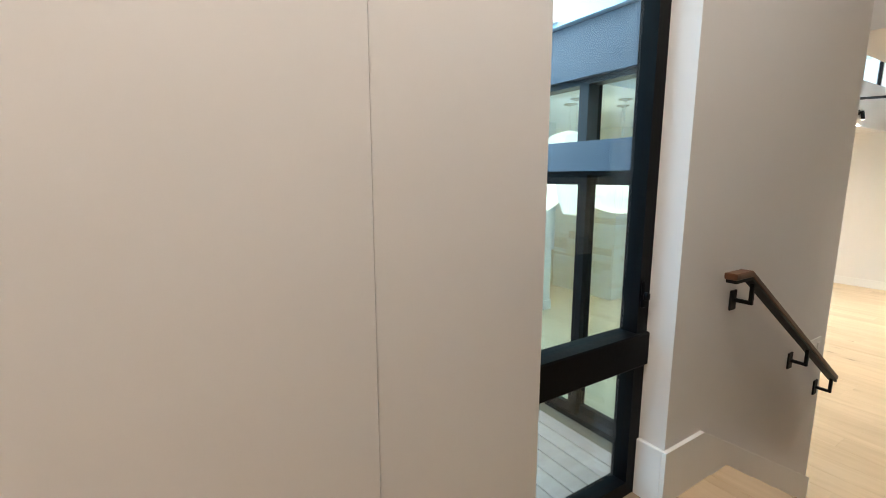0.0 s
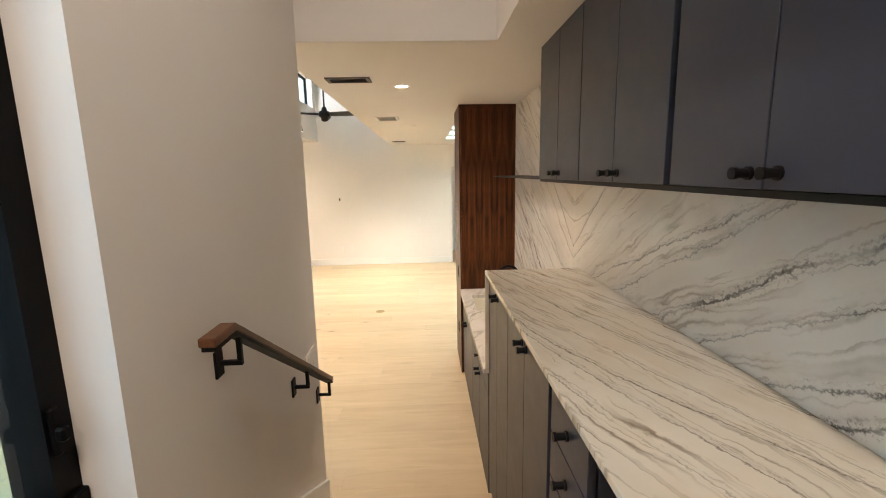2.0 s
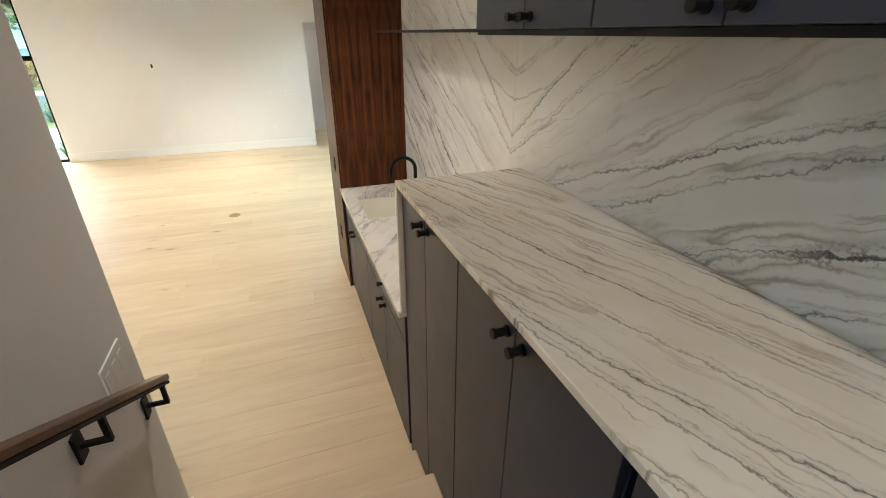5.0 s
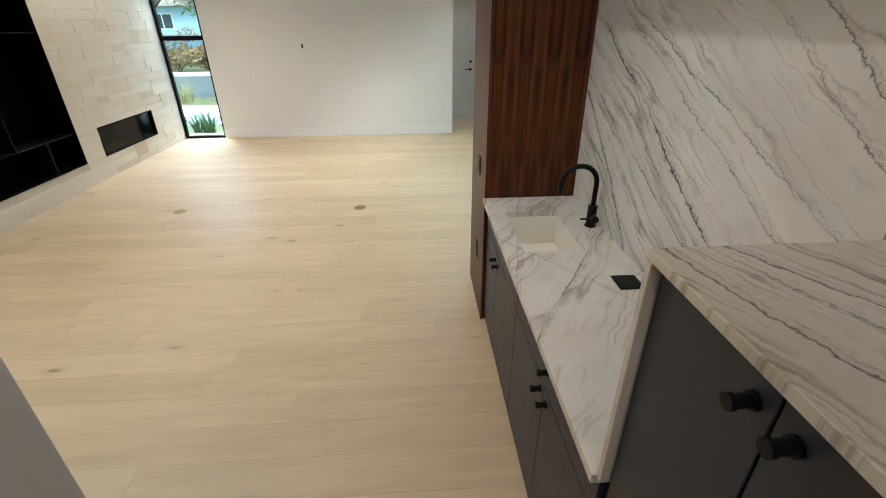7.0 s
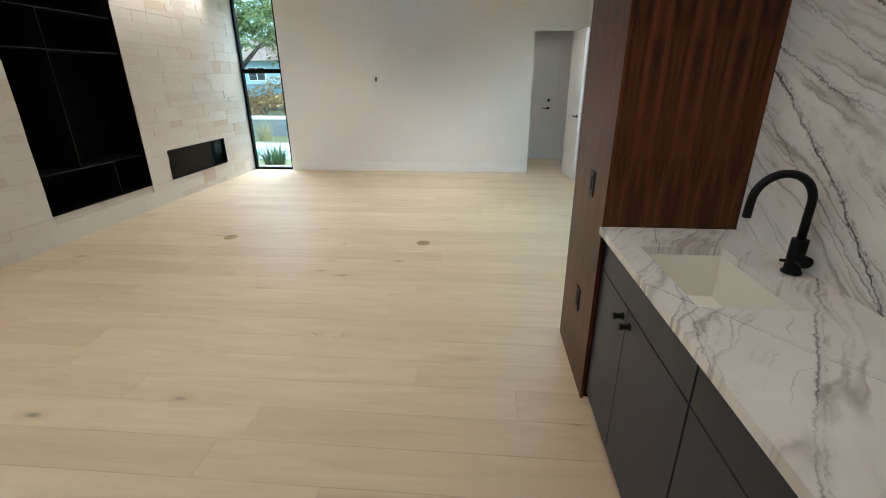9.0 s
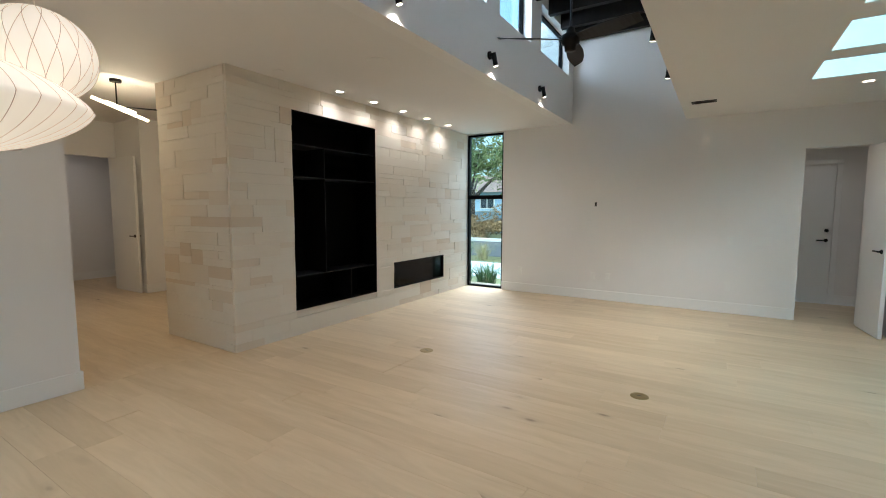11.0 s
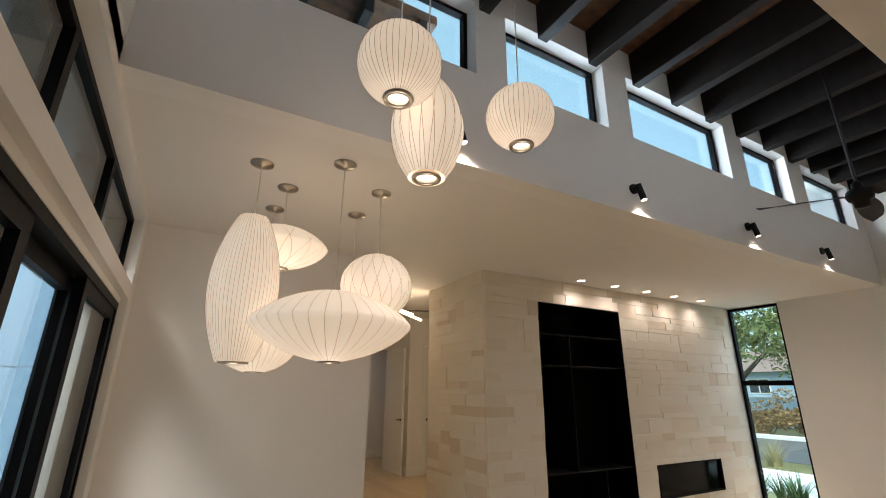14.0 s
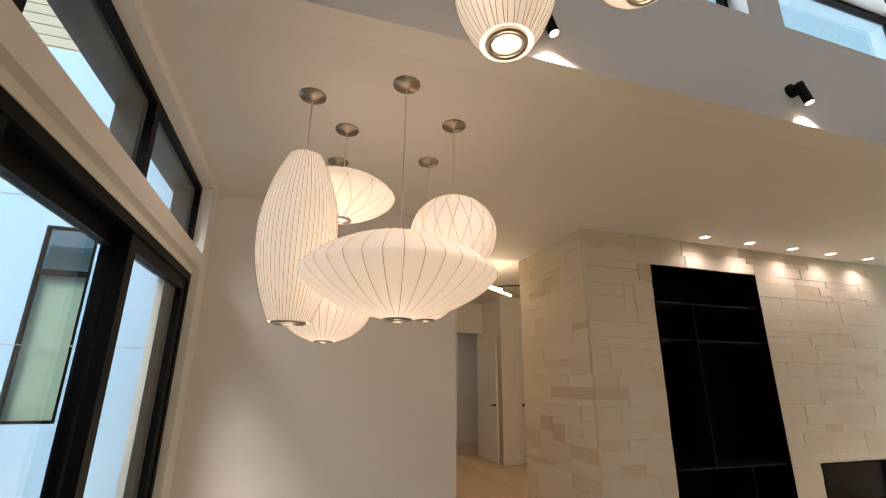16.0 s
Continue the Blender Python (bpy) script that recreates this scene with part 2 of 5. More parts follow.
def marble(name, mode):
    """White quartzite with long grey-brown veins. mode: wall (mirrored at a seam), top (veins along the desk) or bar."""
    m = Nodes(name)
    g = m.add("ShaderNodeNewGeometry")
    x, y, z = m.add("ShaderNodeSeparateXYZ", Vector=g.outputs["Position"]).outputs
    if mode == "wall":
        u, v, ang = m.math("ABSOLUTE", m.math("SUBTRACT", y, 1.01)), z, radians(28)
    else:
        u, v, ang = (x if mode == "kitchen" else y), (z if mode == "kitchen" else x), radians(-17.5 if mode == "top" else 36)
    ca, sa = math.cos(ang), math.sin(ang)
    al = m.math("ADD", m.math("MULTIPLY", u, ca), m.math("MULTIPLY", v, sa))
    ac = m.math("SUBTRACT", m.math("MULTIPLY", v, ca), m.math("MULTIPLY", u, sa))
    raw = m.add("ShaderNodeCombineXYZ", X=al, Y=ac, Z=3.1 if mode == "wall" else 7.7).outputs[0]

    def centred(vec, scale, detail, rough, amount):
        return m.math("MULTIPLY", m.math("SUBTRACT", m.noise(vec, scale, detail, rough), 0.5), amount)

    def step(val, lo, hi, a=0.0, b=1.0):
        return m.ramp(val, [(lo, (a, a, a)), (hi, (b, b, b))])

    broad = m.noise(raw, 1.7, 4, 0.55)
    mid = m.noise(raw, 6.0, 4, 0.6)
    tight = m.noise(raw, 26.0, 4, 0.7)
    bend = m.math("ADD", centred(raw, 1.5, 3, 0.55, {"wall": 0.15, "top": 0.13}.get(mode, 0.30)), centred(raw, 9.0, 4, 0.65, 0.055))
    flow = m.math("ADD", ac, bend)

    def streak(stretch, across, seed, width):
        c = m.add("ShaderNodeCombineXYZ", X=m.math("MULTIPLY", al, stretch), Y=m.math("MULTIPLY", flow, across), Z=seed).outputs[0]
        n = m.noise(c, 1.0, 3, 0.55)
        r = m.math("ABSOLUTE", m.math("SUBTRACT", n, 0.5))
        return m.ramp(r, [(0.0, (1, 1, 1)), (width * 0.4, (0.45, 0.45, 0.45)), (width, (0, 0, 0))]), n
    # desk top tints are warmer: warm light on the slab is mixed into them
    if mode == "top":
        white, cream, grey, brown, dark = (0.70, 0.64, 0.545), (0.58, 0.475, 0.345), (0.46, 0.41, 0.33), (0.19, 0.135, 0.085), (0.060, 0.044, 0.032)
    else:
        white, cream, grey, brown, dark = (0.755, 0.72, 0.665), (0.66, 0.585, 0.485), (0.43, 0.415, 0.395), (0.25, 0.205, 0.155), (0.055, 0.047, 0.042)
    dense = {"wall": 1.0, "top": 1.35}.get(mode, 0.85)
    fine, n1 = streak(0.42, 6.0 * dense, 1.3, 0.022)
    hair, n2 = streak(0.55, 13.0 * dense, 5.1, 0.030)
    wash, n3 = streak(0.30, 2.6 * dense, 9.4, 0.060)
    # soft clouds and long washes under the lines
    col = m.mix(m.math("MULTIPLY", step(m.noise(raw, 2.6, 5, 0.6), 0.38, 0.68), 0.60), white, cream)
    col = m.mix(m.math("MULTIPLY", step(n3, 0.50, 0.66), 0.42 if mode == "wall" else 0.30), col, grey)
    col = m.mix(m.math("MULTIPLY", m.math("MULTIPLY", wash, step(mid, 0.40, 0.60)), 0.35), col, cream if mode == "top" else grey)
    # thin broken lines along the grain
    col = m.mix(m.math("MULTIPLY", m.math("MULTIPLY", fine, step(broad, 0.40, 0.58)), 0.85 if mode == "top" else 0.72), col, brown)
    col = m.mix(m.math("MULTIPLY", m.math("MULTIPLY", hair, step(mid, 0.44, 0.60)), 0.55), col, brown)
    # main veins: a crisp wandering line, a fainter one beside it, and specks between
    sway = m.math("ADD", centred(raw, 3.2, 3, 0.5, 0.05), m.math("ADD", centred(raw, 15.0, 4, 0.7, 0.050 if mode == "wall" else 0.030), centred(raw, 60.0, 3, 0.6, 0.012)))
    gap = m.math("MULTIPLY", mid, 0.034)
    speck = step(m.noise(raw, 75.0, 3, 0.65), 0.54, 0.62)
    for k, (c0, c1, c2, width, depth) in enumerate(VEINS.get(mode, VEINS["bar"])):
        line = m.math("ADD", c0, m.math("MULTIPLY", u, m.math("ADD", c1, m.math("MULTIPLY", u, c2))))
        off = m.math("ADD", m.math("SUBTRACT", v, line), sway)
        near = m.math("ABSOLUTE", off)
        beside = m.math("ABSOLUTE", m.math("SUBTRACT", off, gap))
        seed = m.add("ShaderNodeCombineXYZ", X=m.math("MULTIPLY", al, 3.2), Y=k * 3.7, Z=1.0).outputs[0]
        gate = step(m.noise(seed, 1.0, 3, 0.6), 0.34, 0.54, 0.18, 1.0)
        soft_side = m.ramp(m.math("ADD", off, 0.004), [(0.0, (0, 0, 0)), (0.004, (1, 1, 1)), (0.014 + width * 5, (0, 0, 0))])
        col = m.mix(m.math("MULTIPLY", m.math("MULTIPLY", soft_side, gate), 0.40 * depth), col, grey)
        crisp = m.ramp(near, [(0.0, (1, 1, 1)), (width * 0.5, (0.8, 0.8, 0.8)), (width * 1.1, (0, 0, 0))])
        col = m.mix(m.math("MULTIPLY", m.math("MULTIPLY", crisp, gate), depth), col, dark)
        faint = m.ramp(beside, [(0.0, (1, 1, 1)), (width * 0.8, (0, 0, 0))])
        col = m.mix(m.math("MULTIPLY", m.math("MULTIPLY", faint, step(tight, 0.40, 0.56)), 0.6 * depth), col, brown)
        if width > 0.006:
            band = m.ramp(near, [(0.0, (1, 1, 1)), (0.022, (0.6, 0.6, 0.6)), (0.034, (0, 0, 0))])
            col = m.mix(m.math("MULTIPLY", m.math("MULTIPLY", band, speck), m.math("MULTIPLY", gate, 0.7)), col, dark)
    return m.done(col, m.math("ADD", m.math("MULTIPLY", mid, 0.08), 0.20), Specular_IOR_Level=0.45)


MARBLE_WALL = marble("quartzite_splash", "wall")
MARBLE_TOP = marble("quartzite_desk_top", "top")
MARBLE_BAR = marble("quartzite_bar_top", "bar")
MARBLE_KITCHEN = marble("quartzite_kitchen_splash", "kitchen")


def limestone(name):
    m = Nodes(name)
    info = m.add("ShaderNodeObjectInfo")
    p = m.world_pos()
    n, f = m.noise(p, 5, 5, 0.6), m.noise(p, 70, 4, 0.6)
    strata = m.noise(m.world_pos((1.5, 1.5, 22)), 2.0, 4)
    tone = m.ramp(info.outputs["Random"], [(0.0, (0.66, 0.53, 0.39)), (0.10, (0.75, 0.655, 0.53)), (0.2, (0.79, 0.71, 0.60)), (0.5, (0.81, 0.745, 0.64)), (1.0, (0.82, 0.765, 0.67))])
    c = m.mix(m.math("MULTIPLY", n, 0.30), tone, (0.68, 0.60, 0.49))
    c = m.mix(m.math("MULTIPLY", strata, 0.18), c, (0.60, 0.52, 0.42))
    m.bump(m.math("ADD", m.math("MULTIPLY", f, 0.5), m.math("MULTIPLY", strata, 0.7)), 0.35, 0.006)
    return m.done(c, 0.85)


LIMESTONE = limestone("cream_limestone")
MORTAR = paint("pale_mortar", (0.72, 0.65, 0.55), 0.9, 0.2)

# ---- geometry helpers ----


def bx(bm, x0, x1, y0, y1, z0, z1):
    """A box between two corners."""
    if min(x1 - x0, y1 - y0, z1 - z0) <= 0:
        return []
    r = bmesh.ops.create_cube(bm, size=1.0)
    bmesh.ops.scale(bm, vec=(x1 - x0, y1 - y0, z1 - z0), verts=r["verts"])
    bmesh.ops.translate(bm, vec=((x0 + x1) / 2, (y0 + y1) / 2, (z0 + z1) / 2), verts=r["verts"])
    return r["verts"]


def soft(bm, width=0.003, segments=1):
    """Rounds the edges of all that a bmesh holds so far."""
    bmesh.ops.bevel(bm, geom=bm.edges[:], offset=width, segments=segments, affect="EDGES", clamp_overlap=True)
    return bm


def box_bm(x0, x1, y0, y1, z0, z1, bevel=0.003):
    bm = bmesh.new()
    bx(bm, x0, x1, y0, y1, z0, z1)
    if bevel:
        soft(bm, bevel)
    return bm


def rod(bm, a, b, r, sides=12, r2=None):
    """A round bar from a to b."""
    a, b = Vector(a), Vector(b)
    d = b - a
    m = Matrix.Translation((a + b) / 2) @ d.to_track_quat("Z", "Y").to_matrix().to_4x4()
    return bmesh.ops.create_cone(bm, cap_ends=True, segments=sides, radius1=r, radius2=r if r2 is None else r2, depth=d.length, matrix=m)["verts"]


def lathe(bm, profile, sides=32, center=(0, 0, 0)):
    """A turned body from (radius, height) pairs."""
    rings = []
    for r, h in profile:
        rings.append([bm.verts.new((center[0] + r * math.cos(2 * math.pi * i / sides), center[1] + r * math.sin(2 * math.pi * i / sides), center[2] + h)) for i in range(sides)])
    for a, b in zip(rings, rings[1:]):
        for i in range(sides):
            bm.faces.new((a[i], a[(i + 1) % sides], b[(i + 1) % sides], b[i]))
    return rings


def mesh_of(name, bm, material, smooth=False):
    bmesh.ops.recalc_face_normals(bm, faces=bm.faces[:])
    me = bpy.data.meshes.new(name)
    bm.to_mesh(me)
    bm.free()
    me.materials.append(material)
    if smooth:
        for p in me.polygons:
            p.use_smooth = True
    return me


def part(name, bm, material, parent=None, label="", smooth=False):
    """Links a bmesh as one mesh object under a thing or a part."""
    ob = new(name, mesh_of(name, bm, material, smooth))
    if parent is not None:
        ob.parent = parent
        ob.matrix_parent_inverse = parent.matrix_world.inverted()
    return tagged(ob, label)


def thing(name, label, category, at=(0, 0, 0), group=""):
    e = new(name)
    e.empty_display_size = 0.1
    e.location = at
    bpy.context.view_layer.update()
    return tagged(e, label, category, group)


def structure(name, bm, material, label="", category=""):
    return tagged(part(name, bm, material), label, category, kind="structure")


def piece(name, mesh, parent, loc=(0, 0, 0)):
    ob = new(name, mesh)
    ob.parent = parent
    ob.matrix_parent_inverse = parent.matrix_world.inverted()
    ob.location = loc
    return ob

# ---- the large structure ----
ZL, ZR, ZH = 2.815, 2.728, 4.388      # low ceiling by the hearth, low ceiling by the bar, boards of the tall bay
XB, XT = -2.02, -0.40                # sides of the tall bay
YF, XS, YG = 8.65, -3.96, 0.745       # far wall, stone face, garden wall's room side
LAND = 0.83
XW, YE = -0.245, 0.725               # stair wall's face and its end
W0, W1 = -1.39, -0.745             # landing window
T = 0.14


def wall(name, boxes, material=None, label="white painted plaster wall"):
    bm = bmesh.new()
    for b in boxes:
        bx(bm, *b)
    return structure(name, bm, material or WALL, label, "wall")


# slab under the boards
structure("floor", box_bm(-11.0, 5.6, 0.60, 9.2, -0.25, -0.016, 0), DARKGAP, "pale oak plank floor of the living room", "floor")
# far wall: full-height window at the hearth end, doorway by the kitchen
wall("wall_far", [(-3.22, 0.955, YF, YF + 0.16, 0, 4.5), (0.955, 1.585, YF, YF + 0.16, 2.23, 4.5), (1.585, 5.6, YF, YF + 0.16, 0, 4.5),
                  (-3.96, -3.22, YF, YF + 0.16, ZL - 0.01, 4.5), (-4.6, -3.965, YF - 0.002, YF + 0.16, 0, 4.5)])
wall("wall_hearth", [(-5.26, XS - 0.45, 4.0, 8.64, 0, ZL + 0.1), (XS - 0.45, XS - 0.02, 4.0, 4.685, 0, ZL + 0.1), (XS - 0.45, XS - 0.02, 6.085, 6.465, 0, ZL + 0.1),
                     (XS - 0.45, XS - 0.02, 7.835, 8.64, 0, ZL + 0.1), (XS - 0.45, XS - 0.02, 4.685, 6.085, 0, 0.28), (XS - 0.45, XS - 0.02, 4.685, 6.085, 2.535, ZL + 0.1),
                     (XS - 0.45, XS - 0.02, 6.465, 7.835, 0, 0.27), (XS - 0.45, XS - 0.02, 6.465, 7.835, 0.665, ZL + 0.1)], MORTAR, "cream limestone chimney wall")
# dining end wall, hall walls
wall("wall_dining", [(-4.34, -4.18, 0.50, 2.74, 0, ZL + 0.1)])
wall("wall_hall", [(-9.3, -4.34, 2.62, 2.74, 0, 3.1), (-9.22, -9.10, 2.74, 3.98, 0, 3.1), (-9.22, -9.10, 4.97, 5.04, 0, 3.1), (-9.22, -9.10, 3.98, 4.97, 2.34, 3.1),
                   (-9.10, -8.32, 5.04, 5.16, 0, 3.1), (-8.32, -8.20, 5.04, 5.40, 0, 3.1), (-8.32, -8.20, 6.22, 8.0, 0, 3.1), (-8.32, -8.20, 5.40, 6.22, 2.34, 3.1),
                   (-11.0, -10.88, 2.62, 6.0, 0, 3.1), (-11.0, -8.33, 6.0, 6.12, 0, 3.1), (-8.9, -8.78, 6.12, 8.0, 0, 3.1), (-8.2, -5.26, 7.88, 8.0, 0, 3.1), (-11.0, -9.22, 2.62, 2.74, 0, 3.1)])
# tall bay: long hearth-side wall with clerestory openings
CL = [(1.0, 2.56), (2.817, 3.82), (4.107, 5.56), (5.868, 6.79), (7.14, 8.40)]
CZ0, CZ1 = 3.512, 4.11
bay = [(XB - 0.16, XB, YG, YF, ZL, CZ0), (XB - 0.16, XB, YG, YF, CZ1, 4.5)]
edges = [YG, *[e for w in CL for e in w], YF]
for a, b in zip(edges[::2], edges[1::2]):
    bay.append((XB - 0.16, XB, a, b, CZ0, CZ1))
wall("wall_clerestory", bay)
wall("wall_bay_right", [(XT, XT + 0.14, YG, YF, ZR + 0.002, 4.5)])
wall("wall_bay_near", [(XB - 0.16, XT + 0.14, 0.50, YG, 2.83, 4.5)])
# garden wall: header between sliding door and transom, jambs
GX0, GX1 = -3.95, -0.62
wall("wall_garden", [(-4.18, GX0, 0.50, YG, 0, ZL + 0.1), (GX1, -0.40, 0.50, YE - 0.002, 0, ZL + 0.1), (GX0, GX1, 0.50, YG, 2.14, 2.25), (GX0, GX1, 0.50, 0.70, 2.10, 2.14), (GX0, GX1, 0.50, YG, 2.755, ZL + 0.1)])
# landing: garden side wall with the tall window, stair wall, walls round about
wall("wall_stair", [(-0.40, XW, W1, YE, -0.2, 4.3), (-0.40, XW, -5.2, -1.870, 0, 4.3), (-0.40, XW - 0.002, -1.868, W0, 0, 4.3), (-0.40, XW, W0, W1, 3.6, 4.3), (-0.40, XW, W0, W1, 0.0, LAND - 0.02)])
wall("wall_bar", [(1.30, 1.46, -5.2, 3.42, -0.2, 4.3)])
wall("wall_landing_back", [(-0.40, 1.46, -5.36, -5.2, 0, 4.3)])
wall("wall_header", [(-0.40, 0.74, YE + 0.001, 0.80, ZR + 0.001, 4.3), (0.74, 0.86, -5.2, 0.80, ZR + 0.001, 4.3)])
wall("wall_kitchen", [(5.5, 5.66, 3.42, 8.65, 0, 3.0), (1.46, 5.66, 3.26, 3.42, 0, 3.0)])
wall("wall_pier", [(1.74, 1.86, 8.08, YF, 0, ZR)])
wall("wall_pantry", [(0.2, 0.3, 8.81, 10.2, 0, 2.6), (2.2, 2.3, 8.81, 10.2, 0, 2.6), (0.2, 2.3, 10.2, 10.3, 0, 2.6)])


def ceiling(name, boxes, material=CEIL, label="flat white plaster ceiling"):
    bm = bmesh.new()
    for b in boxes:
        bx(bm, *b)
    return structure(name, bm, material, label, "ceiling")


ceiling("ceiling_hearth", [(-5.28, XB - 0.16, 0.5, 9.0, ZL, ZL + 0.12)])
ceiling("ceiling_hall", [(-11.0, -5.28, 2.62, 8.0, 2.95, 3.07), (-11.0, -5.28, 2.62, 2.75, ZL, 2.95)])
SKY = [(0.78, 1.95, 4.55, 5.22), (0.78, 1.95, 5.52, 6.20), (0.78, 1.95, 6.49, 7.13)]
a, b = SKY[0][:2]
cuts = [0.80, *[v for k in SKY for v in k[2:]], YF]
strips = [(XT, 0.742, YE + 0.002, 0.80, ZR, ZR + 0.25), (XT, a, 0.80, YF, ZR, ZR + 0.25), (b, 5.6, 3.3, YF, ZR, ZR + 0.25), (0.742, 1.46, -5.2, 0.80, ZR, ZR + 0.25)]
strips += [(a, b, y0, y1, ZR, ZR + 0.25) for y0, y1 in zip(cuts[::2], cuts[1::2])]
ceiling("ceiling_bar", strips)
ceiling("ceiling_landing", [(-0.40, 0.86, -5.3, 0.76, 3.9, 4.02)])
ceiling("ceiling_boards", [(XB - 0.3, XT + 0.2, 0.5, 9.0, ZH, ZH + 0.1)], DECKWOOD, "brown stained board ceiling above dark beams")
ceiling("ceiling_pantry", [(0.2, 2.3, 8.81, 10.3, 2.6, 2.7)])
structure("floor_pantry", box_bm(0.2, 2.3, 8.65, 10.2, -0.1, -0.004, 0), OAK, "grey oak plank floor beyond the doorway", "floor")
structure("floor_landing", box_bm(-0.40, 1.30, -5.2, -0.30, 0.0, LAND - 0.016, 0), DARKGAP, "pale oak plank floor of the landing", "floor")
for k, (x0, x1, y0, y1) in enumerate(SKY):
    t = thing(f"window_{k + 6}", "frosted skylight pane in a white plaster well", "skylight", (x0, y0, ZR + 0.27))
    tagged(t, kind="structure")
    part("pane", box_bm(x0 - 0.02, x1 + 0.02, y0 - 0.02, y1 + 0.02, ZR + 0.26, ZR + 0.275, 0), SKYGLASS, t).visible_shadow = False

# daylight that comes in through the openings
for x0, x1, y0, y1 in SKY:
    area_lamp("skylight_daylight", ((x0 + x1) / 2, (y0 + y1) / 2, ZR + 0.285), ((x0 + x1) / 2, (y0 + y1) / 2, 0), x1 - x0, y1 - y0, 9.0, (0.72, 0.93, 1.0))

# sky light on the roof side of the clerestory, and at the far window, both from above the line of sight
area_lamp("clerestory_daylight", (-3.3, 4.45, 3.75), (0.5, 4.45, 3.0), 3.8, 0.9, 98, DAY)
area_lamp("far_window_daylight", (-3.9, 9.9, 3.9), (-3.2, 7.4, 0.0), 1.6, 1.4, 290, DAY)

# ---- windows ----
def window_frame(bm, axis, at, u0, u1, z0, z1, w, d):
    """A rectangular frame of bars w wide and d deep in the plane axis = at."""
    for a, b, c, e in ((u0, u0 + w, z0, z1), (u1 - w, u1, z0, z1), (u0 + w, u1 - w, z0, z0 + w), (u0 + w, u1 - w, z1 - w, z1)):
        if axis == "y":
            bx(bm, a, b, at - d / 2, at + d / 2, c, e)
        else:
            bx(bm, at - d / 2, at + d / 2, a, b, c, e)


def pane(parent, axis, at, u0, u1, z0, z1):
    b = (u0, u1, at - 0.006, at + 0.006, z0, z1) if axis == "y" else (at - 0.006, at + 0.006, u0, u1, z0, z1)
    p = part("pane", box_bm(*b, 0), GLASS, parent)
    p.visible_shadow = False
    return p


def window(name, axis, at, spans, w, d, label):
    """A window of one or more lights (u0, u1, z0, z1), each with its frame and pane."""
    u0, _, z0, _ = spans[0]
    t = thing(name, label, "window", (u0, at, z0) if axis == "y" else (at, u0, z0))
    tagged(t, kind="structure")
    for s in spans:
        bm = bmesh.new()
        window_frame(bm, axis, at, *s, w, d)
        f = part("window_frame", bm, BLACKFRAME, t)
        pane(t, axis, at, s[0] + w, s[1] - w, s[2] + w, s[3] - w)
    return t


window("window_1", "y", YF + 0.08, [(-3.955, -3.225, 0.0, 1.665), (-3.955, -3.225, 1.665, 2.80)], 0.035, 0.07, "narrow full-height black-framed window beside the chimney wall")
for k, (y0, y1) in enumerate(CL):
    window(f"window_{k + 10}", "x", XB - 0.135, [(y0, y1, CZ0, CZ1)], 0.03, 0.05, "black-framed clerestory window above the dining end")
slide = thing("door_1", "black aluminium sliding glass door to the deck", "sliding door", (GX0, 0.60, 0))
tagged(slide, kind="structure")
bm = bmesh.new()
window_frame(bm, "y", 0.625, GX0, GX1, 0.0, 2.10, 0.05, 0.14)
part("door_frame", bm, BLACKFRAME, slide)
leaves = [(GX0 + 0.05, -2.81, 0.660), (-2.90, -1.76, 0.595), (-1.85, GX1 - 0.05, 0.660)]
for a, b, y in leaves:
    bm = bmesh.new()
    window_frame(bm, "y", y, a, b, 0.03, 2.06, 0.085, 0.05)
    leaf = part("leaf", bm, BLACKFRAME, slide)
    pane(slide, "y", y, a + 0.085, b - 0.085, 0.115, 1.975)
TRANSOM = [(GX0, -2.84, 2.25, 2.755), (-2.84, -1.77, 2.25, 2.755), (-1.77, GX1, 2.25, 2.755)]
tw = window("window_2", "y", 0.645, TRANSOM, 0.032, 0.05, "row of black-framed transom windows above the sliding door")
for span in TRANSOM:
    bm = bmesh.new()
    window_frame(bm, "y", 0.560, *span, 0.042, 0.116)
    part("outer_frame", bm, LITFRAME, tw, "outer window frame, greyed for daylight on black metal")
lw = window("window_3", "x", -0.385, [(W0, W1, LAND - 0.02, 1.41), (W0, W1, 1.41, 3.6)], 0.062, 0.07, "tall black-framed landing window looking on the deck")
part("window_rail", box_bm(-0.43, -0.335, W0, W1, 1.347, 1.474, 0.004), BLACKFRAME, lw)
bm = bmesh.new()
bx(bm, -0.352, -0.338, W1 - 0.055, W1 - 0.035, 1.57, 1.67)
bx(bm, -0.342, -0.322, W1 - 0.055, W1 - 0.035, 1.60, 1.63)
part("latch", soft(bm, 0.005), BLACKFRAME, lw)

# ---- baseboards ----


def baseboard(boxes, label="white painted baseboard"):
    bm = bmesh.new()
    for b in boxes:
        bx(bm, *b)
    return structure("baseboard", soft(bm, 0.003), TRIM, label, "baseboard")


BH, BT = 0.15, 0.016
baseboard([(-3.22, 0.955, YF - BT, YF, 0, BH)])
baseboard([(-4.18, -4.18 + BT, 0.76, 2.74 + BT, 0, BH), (-4.34, -4.18, 2.74, 2.74 + BT, 0, BH)])
baseboard([(-9.1, -4.34, 2.74, 2.74 + BT, 0, BH)])
baseboard([(-9.1 + BT, -8.2, 5.04 - BT, 5.04, 0, BH), (-8.2, -8.2 + BT, 5.04 - BT, 5.34, 0, BH)])
baseboard([(-10.88, -10.88 + BT, 2.74, 6.0, 0, BH)])
baseboard([(1.74 - BT, 1.86 + BT, 8.08 - BT, 8.08, 0, BH)])
